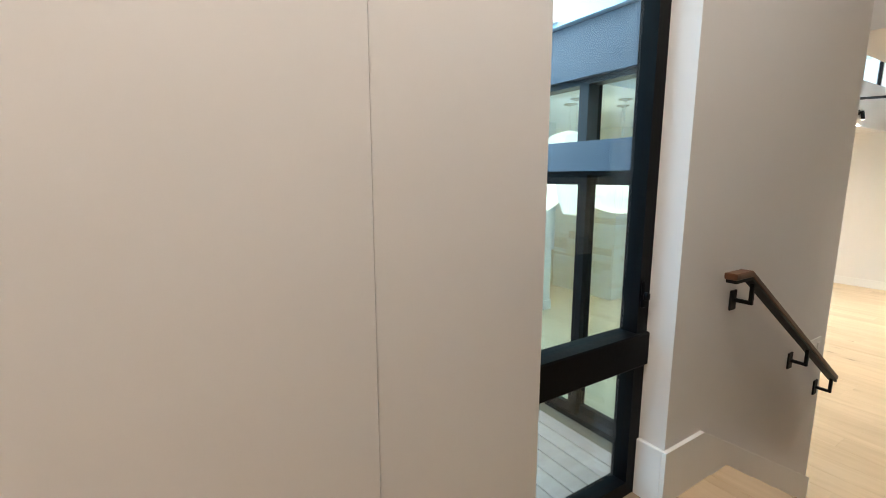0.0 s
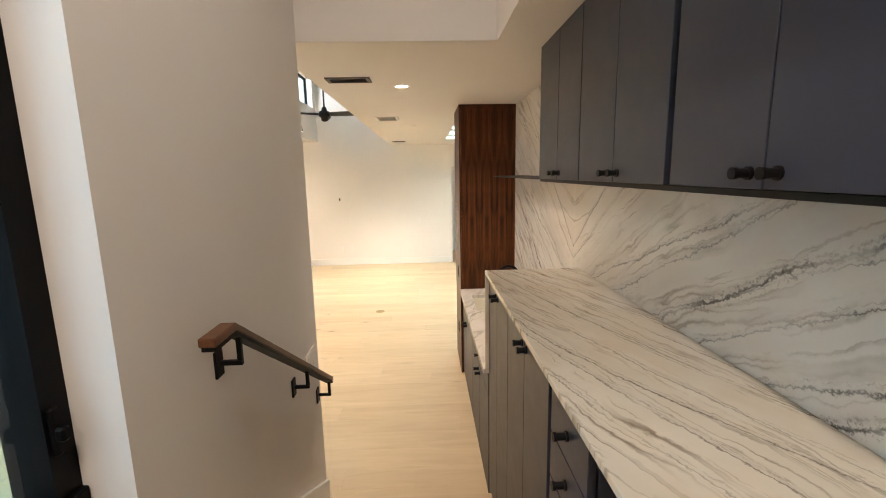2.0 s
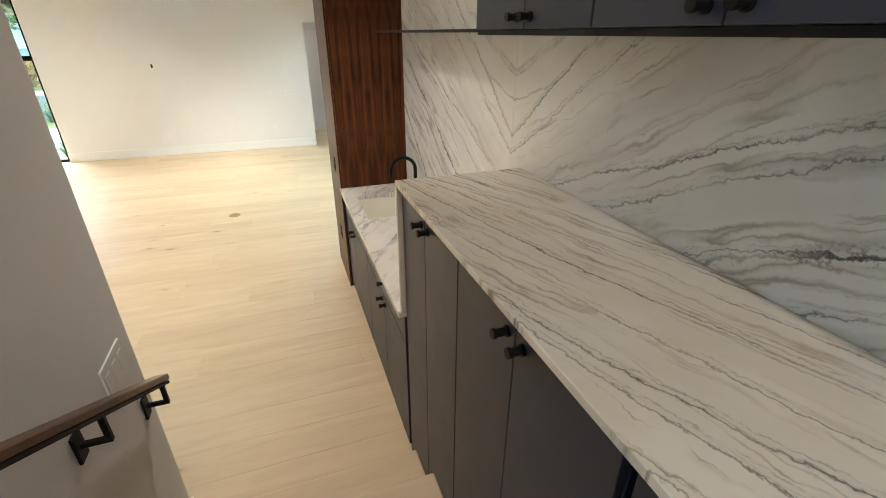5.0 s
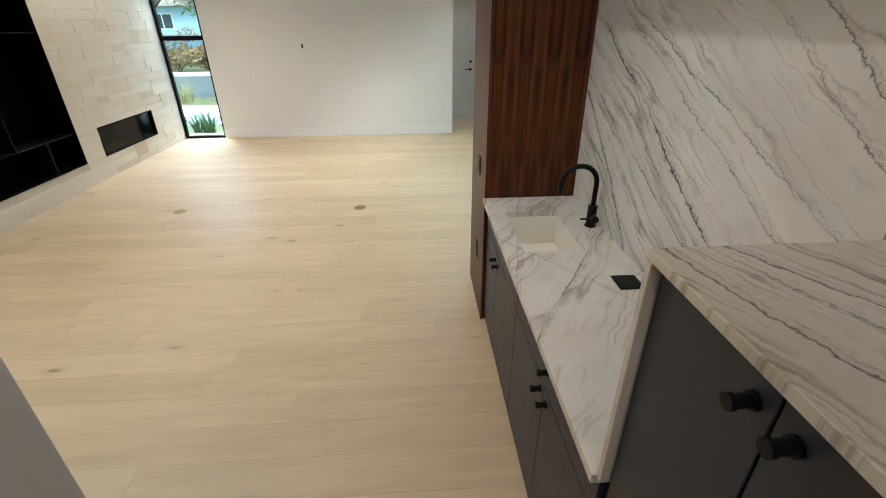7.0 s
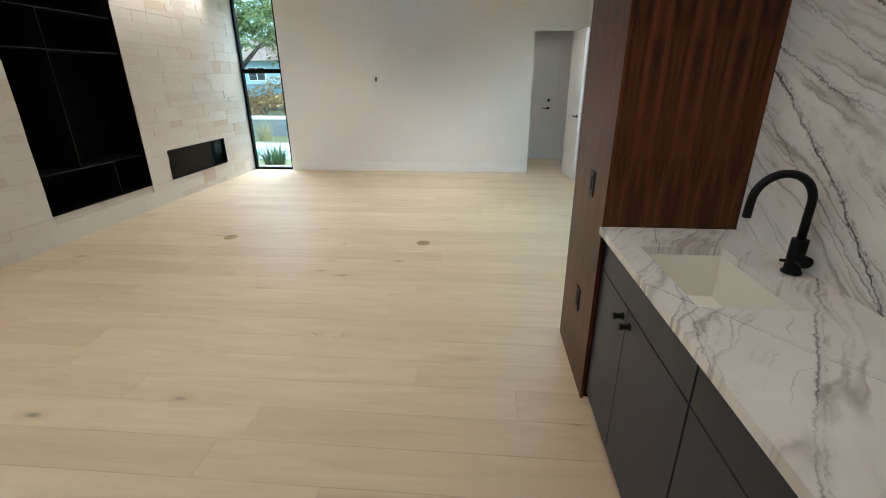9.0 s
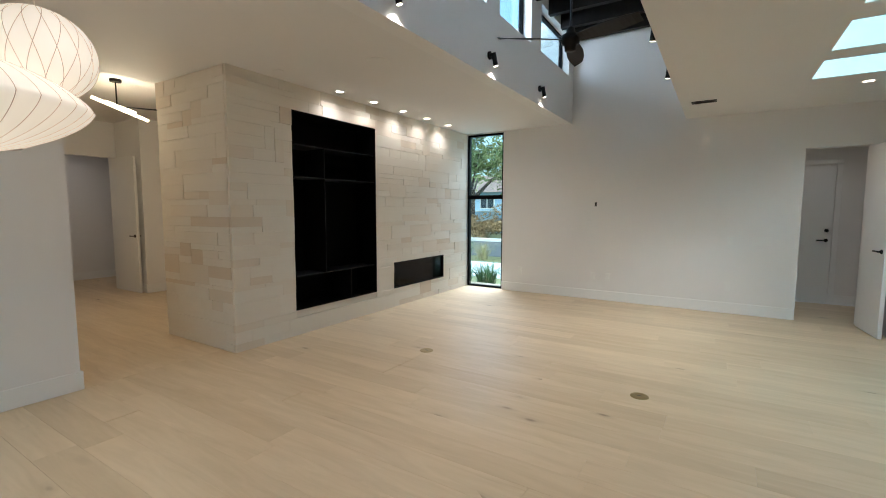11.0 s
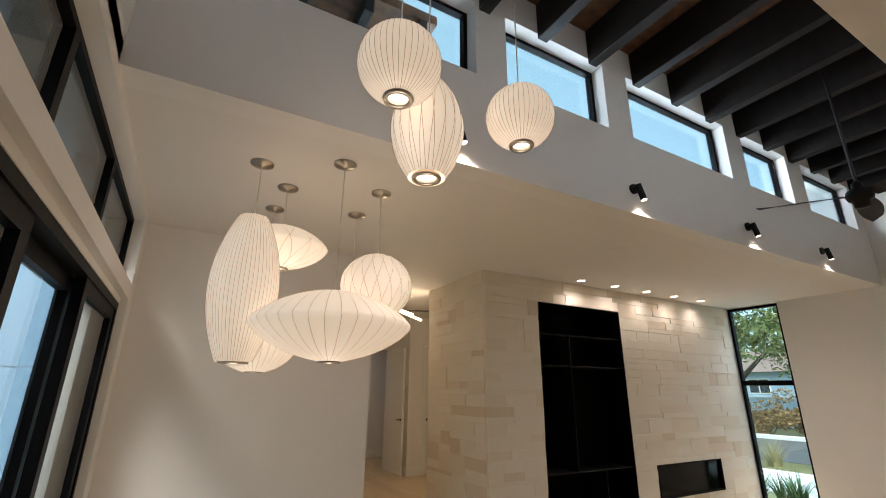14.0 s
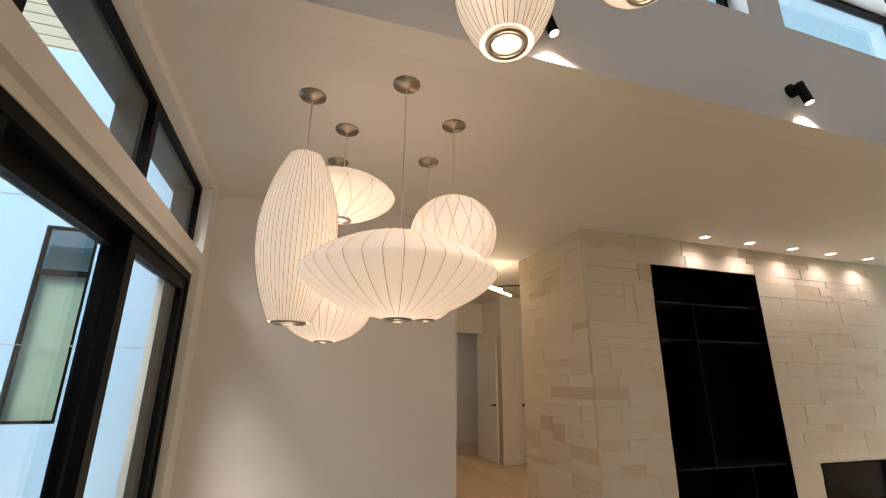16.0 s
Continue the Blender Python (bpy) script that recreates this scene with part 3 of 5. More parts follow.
baseboard([(0.3, 2.2, 10.2 - BT, 10.2, 0, BH)])
# the stair wall's board follows the steps
bm = bmesh.new()
for x in (XW, XW + 0.016):
    for y, z in ((W1 - BT, LAND - 0.02), (W1 - BT, LAND + 0.215), (-0.50, LAND + 0.215), (YE, 0.36), (YE, 0.0)):
        bm.verts.new((x, y, z))
bm.verts.ensure_lookup_table()
v = bm.verts
bm.faces.new(v[:5]), bm.faces.new(list(v[5:])[::-1])
for i in range(5):
    bm.faces.new((v[i], v[(i + 1) % 5], v[5 + (i + 1) % 5], v[5 + i]))
structure("baseboard", bm, TRIM, "white painted baseboard following the steps", "baseboard")
baseboard([(-0.35, XW, W1 - BT, W1, LAND - 0.02, LAND + 0.215)])

# ---- stairs ----
stairs = thing("stairs", "short flight of five pale oak steps", "stairs", (0.2, 0.8, 0))
tagged(stairs, kind="structure")
RUN, RISE = 0.272, LAND / 5
for k in range(5):
    y1 = 0.80 - RUN * k
    z1 = RISE * (k + 1)
    part("riser", box_bm(XW + 0.016, 0.722, y1 - RUN, y1 - 0.02, 0, z1 - 0.03, 0), OAK, stairs)
    if k < 4:
        part("tread", box_bm(XW + 0.016, 0.722, y1 - RUN - 0.02, y1, z1 - 0.03, z1, 0.006), OAK, stairs)
part("nosing", box_bm(XW + 0.016, 0.722, -0.42, 0.80 - RUN * 4, LAND - 0.03, LAND, 0.006), OAK, stairs)


# ---- desk and bar wall ----
FX = 0.722            # fronts of the base units
DESK_Z, BAR_Z = 1.525, 0.914


def knob(parent, at, axis=(-1, 0, 0), size=1.0):
    """A short black cylinder pull with a flange, standing out along an axis."""
    bm = bmesh.new()
    a, d = Vector(at), Vector(axis)
    rod(bm, a, a + d * 0.006 * size, 0.014 * size, 16)
    rod(bm, a + d * 0.004 * size, a + d * 0.034 * size, 0.010 * size, 16)
    rod(bm, a + d * 0.030 * size, a + d * 0.038 * size, 0.0125 * size, 16)
    return part("knob", bm, BLACKMETAL, parent, "matt black cylinder knob")


def base_unit(name, y0, y1, z0, z1, fronts, knobs, label):
    """A base cabinet with its fronts (y0, y1, z0, z1) and knobs (front index, y, z)."""
    t = thing(name, label, "cabinet", (1.0, (y0 + y1) / 2, z0), "blue-grey base cabinets of the bar wall")
    part("body", box_bm(FX + 0.024, 1.295, y0 + 0.001, y1 - 0.001, z0, 0.69 if "sink" in label else z1, 0.001), NAVY, t)
    made = []
    for a, b, c, d in fronts:
        made.append(part("drawer_front" if d - c < 0.2 else "door", box_bm(FX, FX + 0.021, a + 0.0022, b - 0.0022, c + 0.0022, d - 0.0022, 0.0015), NAVY, t))
    for i, y, z in knobs:
        knob(made[i], (FX, y, z))
    return t


zt = DESK_Z - 0.022
base_unit("desk_cabinet", 0.300, 0.893, 0.0, zt, [(0.605, 0.893, 0.02, zt), (0.300, 0.605, 0.02, zt)], [(0, 0.64, 1.445), (1, 0.57, 1.445)], "tall blue-grey cabinet with plain doors beside the steps")
base_unit("desk_cabinet", -0.368, 0.298, 0.0, zt, [(-0.035, 0.298, 0.02, zt), (-0.368, -0.035, 0.02, zt)], [(0, 0.0, 1.445), (1, -0.07, 1.445)], "blue-grey two-door cabinet under the desk top")
base_unit("drawer_unit", -0.70, -0.39, 0.50, zt, [(-0.695, -0.395, 1.332, zt - 0.004), (-0.695, -0.395, 1.188, 1.332), (-0.695, -0.395, 1.02, 1.188), (-0.695, -0.395, LAND + 0.03, 1.02)],
          [(0, -0.545, 1.405), (1, -0.545, 1.262), (2, -0.545, 1.118), (3, -0.545, 0.96)], "blue-grey stack of four drawers under the desk top")
part_gap = thing("modesty_panel", "dark blue-grey knee-space panel under the desk", "panel", (1.2, -1.2, LAND))
part("back", box_bm(1.25, 1.295, -1.60, -0.705, LAND, zt, 0.002), NAVY, part_gap)
base_unit("desk_cabinet", -2.20, -1.62, LAND, zt, [(-1.905, -1.62, LAND + 0.05, zt), (-2.20, -1.905, LAND + 0.05, zt)], [(0, -1.87, 1.445), (1, -1.94, 1.445)], "blue-grey two-door cabinet at the end of the desk")
top = thing("quartzite_worktop", "white quartzite desk top with grey veins and a waterfall end", "worktop", (1.0, 0.0, DESK_Z))
part("slab", box_bm(0.700, 1.249, -2.22, 0.915, zt, DESK_Z, 0.002), MARBLE_TOP, top)
part("end_panel", box_bm(0.700, 1.249, 0.897, 0.915, BAR_Z + 0.001, zt, 0.001), MARBLE_TOP, top)
splash = thing("backsplash", "bookmatched white quartzite slab behind the desk and bar", "backsplash", (1.29, 0.5, 0.9))
part("slab", box_bm(1.250, 1.299, -2.22, 1.009, DESK_Z - 0.03, 2.05, 0.001), MARBLE_WALL, splash)
part("slab", box_bm(1.250, 1.299, 1.011, 2.778, BAR_Z - 0.03, ZR, 0.001), MARBLE_WALL, splash)
part("slab", box_bm(1.250, 1.299, 0.84, 1.009, 2.05, ZR, 0.001), MARBLE_WALL, splash)

# wall cabinets over the desk
CZ = 2.048


def wall_unit(y0, y1, mid, label):
    t = thing("wall_cabinet", label, "cabinet", (1.15, (y0 + y1) / 2, CZ), "blue-grey wall cabinets over the desk")
    part("body", box_bm(1.012, 1.249, y0 + 0.001, y1 - 0.001, CZ + 0.012, ZR - 0.002, 0.001), NAVY, t)
    for a, b, s in ((y0, mid, 1), (mid, y1, -1)):
        d = part("door", box_bm(0.990, 1.010, a + 0.002, b - 0.002, CZ, ZR - 0.004, 0.0015), NAVY, t)
        knob(d, (0.990, mid + (-0.036 if s == 1 else 0.036), CZ + 0.030), size=0.95)
    return t


wall_unit(0.213, 0.840, 0.513, "blue-grey wall cabinet with two narrow doors")
wall_unit(-0.442, 0.211, -0.120, "blue-grey wall cabinet with two doors and black knobs")
wall_unit(-1.104, -0.468, -0.785, "blue-grey wall cabinet with two doors and black knobs")
wall_unit(-1.78, -1.114, -1.45, "blue-grey wall cabinet with two doors and black knobs")
wall_unit(-2.22, -1.782, -2.0, "blue-grey wall cabinet at the end of the row")
tagged(part("light_rail", box_bm(0.996, 1.249, -2.22, 0.838, CZ - 0.016, CZ - 0.001, 0.001), BLACKMETAL), "dark strip under the wall cabinets", "shelf")
tagged(part("wall_shelf", box_bm(0.996, 1.249, 0.842, 2.478, CZ - 0.006, CZ + 0.004, 0.001), BLACKMETAL), "thin dark metal shelf running on from the cabinets", "shelf")

# bar with sink
zb = BAR_Z - 0.03
base_unit("bar_cabinet", 1.882, 2.776, 0.0, zb, [(1.882, 2.776, 0.722, zb - 0.003), (1.882, 2.395, 0.05, 0.722), (2.395, 2.776, 0.05, 0.722)], [(1, 2.355, 0.67), (2, 2.435, 0.67)], "blue-grey sink cabinet under the bar top")
base_unit("bar_cabinet", 0.930, 1.880, 0.0, zb, [(0.930, 1.880, 0.722, zb - 0.003), (0.930, 1.400, 0.05, 0.722), (1.400, 1.880, 0.05, 0.722)], [(0, 1.385, 0.80), (1, 1.362, 0.672), (2, 1.440, 0.672)], "blue-grey bar cabinet with a drawer over two doors")
SX0, SX1, SY0, SY1 = 0.785, 1.085, 2.060, 2.545
bar = thing("bar_worktop", "white quartzite bar top with an undermount sink cut-out", "worktop", (1.0, 1.9, BAR_Z))
for b in ((0.690, SX0, 0.917, 2.778), (SX1, 1.249, 0.917, 2.778), (SX0, SX1, 0.917, SY0), (SX0, SX1, SY1, 2.778)):
    part("slab", box_bm(*b, zb, BAR_Z, 0), MARBLE_BAR, bar)
sink = thing("sink", "white undermount bar sink", "sink", (0.93, 2.3, 0.72))
bm = bmesh.new()
w = 0.012
bx(bm, SX0 - w, SX1 + w, SY0 - w, SY1 + w, 0.70, 0.712)
for b in ((SX0 - w, SX0, SY0 - w, SY1 + w), (SX1, SX1 + w, SY0 - w, SY1 + w), (SX0, SX1, SY0 - w, SY0), (SX0, SX1, SY1, SY1 + w)):
    bx(bm, *b, 0.712, zb - 0.001)
part("basin", bm, PORCELAIN, sink)
bm = bmesh.new()
rod(bm, (0.935, 2.3, 0.711), (0.935, 2.3, 0.716), 0.035, 24)
part("drain", bm, BLACKMETAL, sink, "black sink drain")


def tube(bm, points, r, sides=12):
    """A pipe along a polyline."""
    pts = [Vector(p) for p in points]
    rings = []
    up = Vector((0.3, 0.9, 0.1)).normalized()
    for i, p in enumerate(pts):
        d = (pts[min(i + 1, len(pts) - 1)] - pts[max(i - 1, 0)]).normalized()
        s = d.cross(up).normalized()
        u = s.cross(d).normalized()
        rings.append([bm.verts.new(p + r * (math.cos(2 * math.pi * k / sides) * s + math.sin(2 * math.pi * k / sides) * u)) for k in range(sides)])
    for a, b in zip(rings, rings[1:]):
        for k in range(sides):
            bm.faces.new((a[k], a[(k + 1) % sides], b[(k + 1) % sides], b[k]))
    bm.faces.new(rings[0][::-1]), bm.faces.new(rings[-1])


tap = thing("faucet", "matt black gooseneck bar faucet with a side lever", "faucet", (1.195, 2.33, BAR_Z))
bm = bmesh.new()
rod(bm, (1.195, 2.33, BAR_Z), (1.195, 2.33, BAR_Z + 0.006), 0.030, 24)
rod(bm, (1.195, 2.33, BAR_Z + 0.006), (1.195, 2.33, BAR_Z + 0.115), 0.024, 24)
part("base", bm, BLACKMETAL, tap, smooth=False)
bm = bmesh.new()
arc = [(1.195, 2.33, BAR_Z + 0.11), (1.195, 2.33, BAR_Z + 0.235)] + [(1.105 + 0.09 * math.cos(a), 2.33, BAR_Z + 0.235 + 0.09 * math.sin(a)) for a in [radians(d) for d in range(12, 181, 12)]] + [(1.013, 2.33, BAR_Z + 0.185)]
tube(bm, arc, 0.013)
part("spout", bm, BLACKMETAL, tap, smooth=True)
bm = bmesh.new()
rod(bm, (1.195, 2.306, BAR_Z + 0.055), (1.195, 2.275, BAR_Z + 0.055), 0.019, 20)
rod(bm, (1.195, 2.285, BAR_Z + 0.055), (1.12, 2.285, BAR_Z + 0.060), 0.005, 10)
part("lever", bm, BLACKMETAL, tap)
for y0, y1 in ((1.705, 1.815), (1.16, 1.27)):
    o = thing("popup_outlet", "black flush pop-up power outlet in the bar top", "outlet", (1.145, (y0 + y1) / 2, BAR_Z))
    part("plate", box_bm(1.095, 1.20, y0, y1, BAR_Z, BAR_Z + 0.004, 0.002), BLACKMETAL, o)
    part("lid", box_bm(1.105, 1.19, y0 + 0.01, y1 - 0.01, BAR_Z + 0.004, BAR_Z + 0.006, 0.001), BLACKMETAL, o)

# walnut column at the end of the bar
col = thing("walnut_column", "dark walnut veneered column at the end of the bar", "column", (1.0, 3.15, 0))
part("body", box_bm(0.715, 1.299, 2.795, 3.41, 0, ZR - 0.001, 0.001), WALNUT, col)
part("front_panel", box_bm(0.700, 0.714, 2.780, 3.42, 0.0, ZR - 0.002, 0.0015), WALNUT, col)
part("side_panel", box_bm(0.715, 1.298, 2.780, 2.794, BAR_Z + 0.001, ZR - 0.002, 0.0015), WALNUT, col)


def plate(name, at, normal, w, h, material, label, rockers=1, dark=None):
    """A wall plate with its rockers or sockets."""
    x, y, z = at
    t = thing(name, label, "wall plate", at)
    d = 0.006

    def flat(a, b, c, e, out0, out1, m, n):
        if normal == "+x":
            bb = (x + out0, x + out1, y + a, y + b, z + c, z + e)
        elif normal == "-x":
            bb = (x - out1, x - out0, y + a, y + b, z + c, z + e)
        else:
            bb = (x + a, x + b, y - out1, y - out0, z + c, z + e)
        part(n, box_bm(*bb, 0.0012), m, t)
    flat(-w / 2, w / 2, -h / 2, h / 2, 0, d, material, "cover")
    step = w / rockers
    for k in range(rockers):
        c = -w / 2 + step * (k + 0.5)
        flat(c - 0.016, c + 0.016, -0.033, 0.033, d, d + 0.003, dark or material, "rocker")
    return t


plate("outlet", (0.700, 3.03, 1.05), "-x", 0.075, 0.118, BRONZE, "dark bronze outlet in the walnut column", 1, BLACKMETAL)
plate("outlet", (0.700, 3.05, 0.43), "-x", 0.075, 0.118, BRONZE, "dark bronze outlet low in the walnut column", 1, BLACKMETAL)
plate("light_switch", (XW, 0.56, 1.15), "+x", 0.165, 0.118, PLASTIC, "white three-gang light switch above the handrail", 3)

# handrail
rail = thing("handrail", "walnut-capped black steel handrail on the stair wall", "handrail", (-0.16, 0.1, 1.2))


def sloped(bm, x0, x1, pts, h):
    """A bar of height h whose top follows (y, z) points."""
    rows = [[bm.verts.new(p) for p in ((x0, y, z), (x1, y, z), (x1, y, z - h), (x0, y, z - h))] for y, z in pts]
    for a, b in zip(rows, rows[1:]):
        for k in range(4):
            bm.faces.new((a[k], a[(k + 1) % 4], b[(k + 1) % 4], b[k]))
    bm.faces.new(rows[0]), bm.faces.new(rows[-1][::-1])


RP = [(-0.525, 1.695), (-0.400, 1.695), (0.695, 1.005)]
bm = bmesh.new()
sloped(bm, -0.206, -0.162, RP, 0.024)
part("cap", soft(bm, 0.003), RAILWOOD, rail, "walnut rail cap")
bm = bmesh.new()
sloped(bm, -0.200, -0.164, [(y + (0.004 if i == 0 else -0.006 if i == 2 else 0), z - 0.024) for i, (y, z) in enumerate(RP)], 0.012)
part("bar", bm, BLACKMETAL, rail)
for y in (-0.36, 0.275, 0.655):
    z = 1.695 - (y + 0.400) * 0.630 - 0.036
    bm = bmesh.new()
    bx(bm, XW, XW + 0.008, y - 0.022, y + 0.022, z - 0.115, z - 0.035)
    bx(bm, XW + 0.008, -0.171, y - 0.007, y + 0.007, z - 0.080, z - 0.066)
    bx(bm, -0.185, -0.171, y - 0.007, y + 0.007, z - 0.066, z + 0.008)
    part("bracket", soft(bm, 0.0015), BLACKMETAL, rail, "black square-bar bracket")

# ---- hearth wall ----
niche = thing("media_niche", "black steel shelving niche set into the limestone wall", "shelving", (-4.1, 5.38, 0.285))
NY0, NY1, NZ0, NZ1, ND = 4.69, 6.08, 0.285, 2.53, 0.36
xb = XS - ND
part("back", box_bm(xb - 0.01, xb, NY0, NY1, NZ0, NZ1, 0), BLACKSTEEL, niche)
for n, b in (("side", (xb, XS + 0.004, NY0, NY0 + 0.012, NZ0, NZ1)), ("side", (xb, XS + 0.004, NY1 - 0.012, NY1, NZ0, NZ1)),
             ("bottom", (xb, XS + 0.004, NY0 + 0.012, NY1 - 0.012, NZ0, NZ0 + 0.012)), ("top", (xb, XS + 0.004, NY0 + 0.012, NY1 - 0.012, NZ1 - 0.012, NZ1)),
             ("shelf", (xb, XS - 0.02, NY0 + 0.012, NY1 - 0.012, 2.160, 2.172)), ("shelf", (xb, XS - 0.02, NY0 + 0.012, NY1 - 0.012, 1.800, 1.812)), ("shelf", (xb, XS - 0.02, NY0 + 0.012, NY1 - 0.012, 0.660, 0.672)),
             ("divider", (xb, XS - 0.02, 5.170, 5.182, 1.812, 2.160)), ("divider", (xb, XS - 0.02, 5.170, 5.182, 0.672, 1.800)), ("divider", (xb, XS - 0.02, 5.60, 5.612, NZ0 + 0.012, 0.660))):
    part(n, box_bm(*b, 0.001), BLACKMETAL if n in ("shelf", "divider") else BLACKSTEEL, niche)
fire = thing("fireplace", "long low black glass-fronted gas fireplace", "fireplace", (-4.1, 7.15, 0.27))
bm = bmesh.new()
FY0, FY1, FZ0, FZ1 = 6.47, 7.83, 0.275, 0.66
window_frame(bm, "x", XS - 0.02, FY0, FY1, FZ0, FZ1, 0.016, 0.06)
part("frame", bm, BLACKSTEEL, fire)
part("firebox", box_bm(XS - 0.40, XS - 0.39, FY0, FY1, FZ0, FZ1, 0), BLACKSTEEL, fire)
for n, b in (("liner", (XS - 0.39, XS - 0.05, FY0, FY0 + 0.01, FZ0, FZ1)), ("liner", (XS - 0.39, XS - 0.05, FY1 - 0.01, FY1, FZ0, FZ1)), ("liner", (XS - 0.39, XS - 0.05, FY0 + 0.01, FY1 - 0.01, FZ0, FZ0 + 0.01)), ("liner", (XS - 0.39, XS - 0.05, FY0 + 0.01, FY1 - 0.01, FZ1 - 0.01, FZ1))):
    part(n, box_bm(*b, 0), BLACKSTEEL, fire)
part("burner", box_bm(XS - 0.26, XS - 0.18, FY0 + 0.1, FY1 - 0.1, FZ0 + 0.016, FZ0 + 0.05, 0.004), BLACKSTEEL, fire)
p = part("glass", box_bm(XS - 0.03, XS - 0.024, FY0 + 0.016, FY1 - 0.016, FZ0 + 0.016, FZ1 - 0.016, 0), SMOKED, fire)

# ---- ceiling bay: beams, fan, lamps ----
for k in range(15):
    y = 1.032 + 0.5345 * k
    b = box_bm(XB - 0.001, XT + 0.001, y - 0.045, y + 0.045, 4.06, ZH - 0.001, 0.004)
    tagged(part("ceiling_beam", b, BEAMWOOD), "dark espresso timber beam across the tall bay", "beam", "beams of the tall bay")
fan = thing("ceiling_fan", "dark bronze three-blade ceiling fan on a long rod", "fan", (-1.185, 5.64, 3.0))
bm = bmesh.new()
rod(bm, (-1.185, 5.64, 3.12), (-1.185, 5.64, ZH - 0.04), 0.012, 12)
part("rod", bm, BRONZE, fan)
bm = bmesh.new()
rod(bm, (-1.185, 5.64, ZH - 0.08), (-1.185, 5.64, ZH), 0.065, 24, 0.05)
part("canopy", bm, BRONZE, fan)
bm = bmesh.new()
lathe(bm, [(0.014, 0.14), (0.036, 0.12), (0.042, 0.08), (0.08, 0.06), (0.092, 0.02), (0.08, -0.015), (0.055, -0.03), (0.05, -0.08), (0.0, -0.085)], 28, (-1.185, 5.64, 3.0))
part("motor", bm, BRONZE, fan, smooth=True)
for k, ang in enumerate((-21, 99, 219)):
    bm = bmesh.new()
    rows = []
    for i in range(11):
        s = i / 10
        r = 0.09 + 0.60 * s
        half = 0.028 + 0.05 * math.sin(math.pi * min(1, s * 0.85 + 0.08))
        z = 0.02 - 0.015 * s
        rows.append([bm.verts.new((r, -half, z + 0.022)), bm.verts.new((r, half, z - 0.022)), bm.verts.new((r, half, z - 0.027)), bm.verts.new((r, -half, z + 0.017))])
    for a, b in zip(rows, rows[1:]):
        for j in range(4):
            bm.faces.new((a[j], a[(j + 1) % 4], b[(j + 1) % 4], b[j]))
    bm.faces.new(rows[0][::-1]), bm.faces.new(rows[-1])
    bmesh.ops.transform(bm, matrix=pose(-1.185, 5.64, 3.0, 0, 0, ang), verts=bm.verts[:])
    part("blade", bm, BRONZE, fan, "dark fan blade")

LENS = glow("warm_lamp_lens", (1.0, 0.82, 0.56), 9.0)
CAN = glow("recessed_lamp_lens", (1.0, 0.88, 0.70), 5.0)


def wall_spot(x, y, z, side):
    """A black cylinder spot on a round wall plate. side: +1 faces +x."""
    t = thing("wall_spotlight", "black cylinder spotlight on a round wall plate, lit", "wall lamp", (x, y, z), "black wall spotlights of the tall bay")
    bm = bmesh.new()
    rod(bm, (x, y, z), (x + side * 0.02, y, z), 0.040, 24)
    part("wall_plate", bm, BLACKMETAL, t)
    bm = bmesh.new()
    rod(bm, (x + side * 0.015, y, z), (x + side * 0.05, y, z), 0.012, 12)
    part("arm", bm, BLACKMETAL, t)
    d = Vector((side * 0.12, 0.22, -0.97)).normalized()
    c = Vector((x + side * 0.05, y, z + 0.02))
    bm = bmesh.new()
    rod(bm, c, c + d * 0.13, 0.024, 24)
    part("barrel", bm, BLACKMETAL, t)
    bm = bmesh.new()
    rod(bm, c + d * 0.1305, c + d * 0.133, 0.020, 20)
    part("lens", bm, LENS, t, "glowing lamp lens")
    spot_lamp("wall_spotlight_lamp", tuple(c + d * 0.145), tuple(c + Vector((-side * 0.12, 0.30, -1.5))), 13, WARM, 115, 0.8)
    return t


for y in (2.387, 4.005, 5.622, 7.107):
    wall_spot(XB, y, 3.02, 1)
for y in (2.70, 4.08, 5.50, 6.72):
    wall_spot(XT, y, 2.94, -1)


def recessed(x, y, z, watts, label="recessed round downlight with a white trim, lit", cone=100):
    t = thing("recessed_light", label, "ceiling lamp", (x, y, z), "recessed ceiling lights")
    bm = bmesh.new()
    lathe(bm, [(0.062, -0.001), (0.062, -0.005), (0.046, -0.006), (0.044, -0.001)], 28, (x, y, z))
    part("trim_ring", bm, TRIM, t)
    bm = bmesh.new()
    bmesh.ops.create_circle(bm, cap_ends=True, segments=24, radius=0.044, matrix=Matrix.Translation((x, y, z - 0.003)))
    part("lens", bm, CAN, t, "glowing lens")
    spot_lamp("recessed_lamp", (x, y, z - 0.02), (x, y, 0), watts, CLEAR, cone, 0.8, 0.04)


for y in (5.24, 5.84, 6.46, 7.05, 7.68):
    recessed(-3.77, y, ZL, 4.5, cone=150)
# the two at x = 2.9 are unseen, added to brighten kitchen and far wall
for x, y, w in ((0.21, 1.85, 14), (1.27, 7.48, 15), (2.9, 5.0, 16), (2.9, 7.2, 18)):
    recessed(x, y, ZR, w, cone=140)
for y, w in ((-0.6, 6), (-2.0, 18), (-3.4, 20)):
    recessed(0.14, y, 3.9, w, cone=150)
# weak hall downlights, added as fill with no known fitting there
for x, y in ((-6.9, 3.4), (-7.0, 6.2)):
    recessed(x, y, 2.95, 3)
# invented pantry downlight that brightens the view through the doorway
recessed(1.25, 9.35, 2.6, 4, cone=150)
# unseen closet lamp, added so the closet wall shows lit
recessed(-10.0, 4.4, 2.95, 9, cone=160)
ceiling("ceiling_closet", [(-11.0, -9.1, 2.62, 6.12, 3.08, 3.12)])


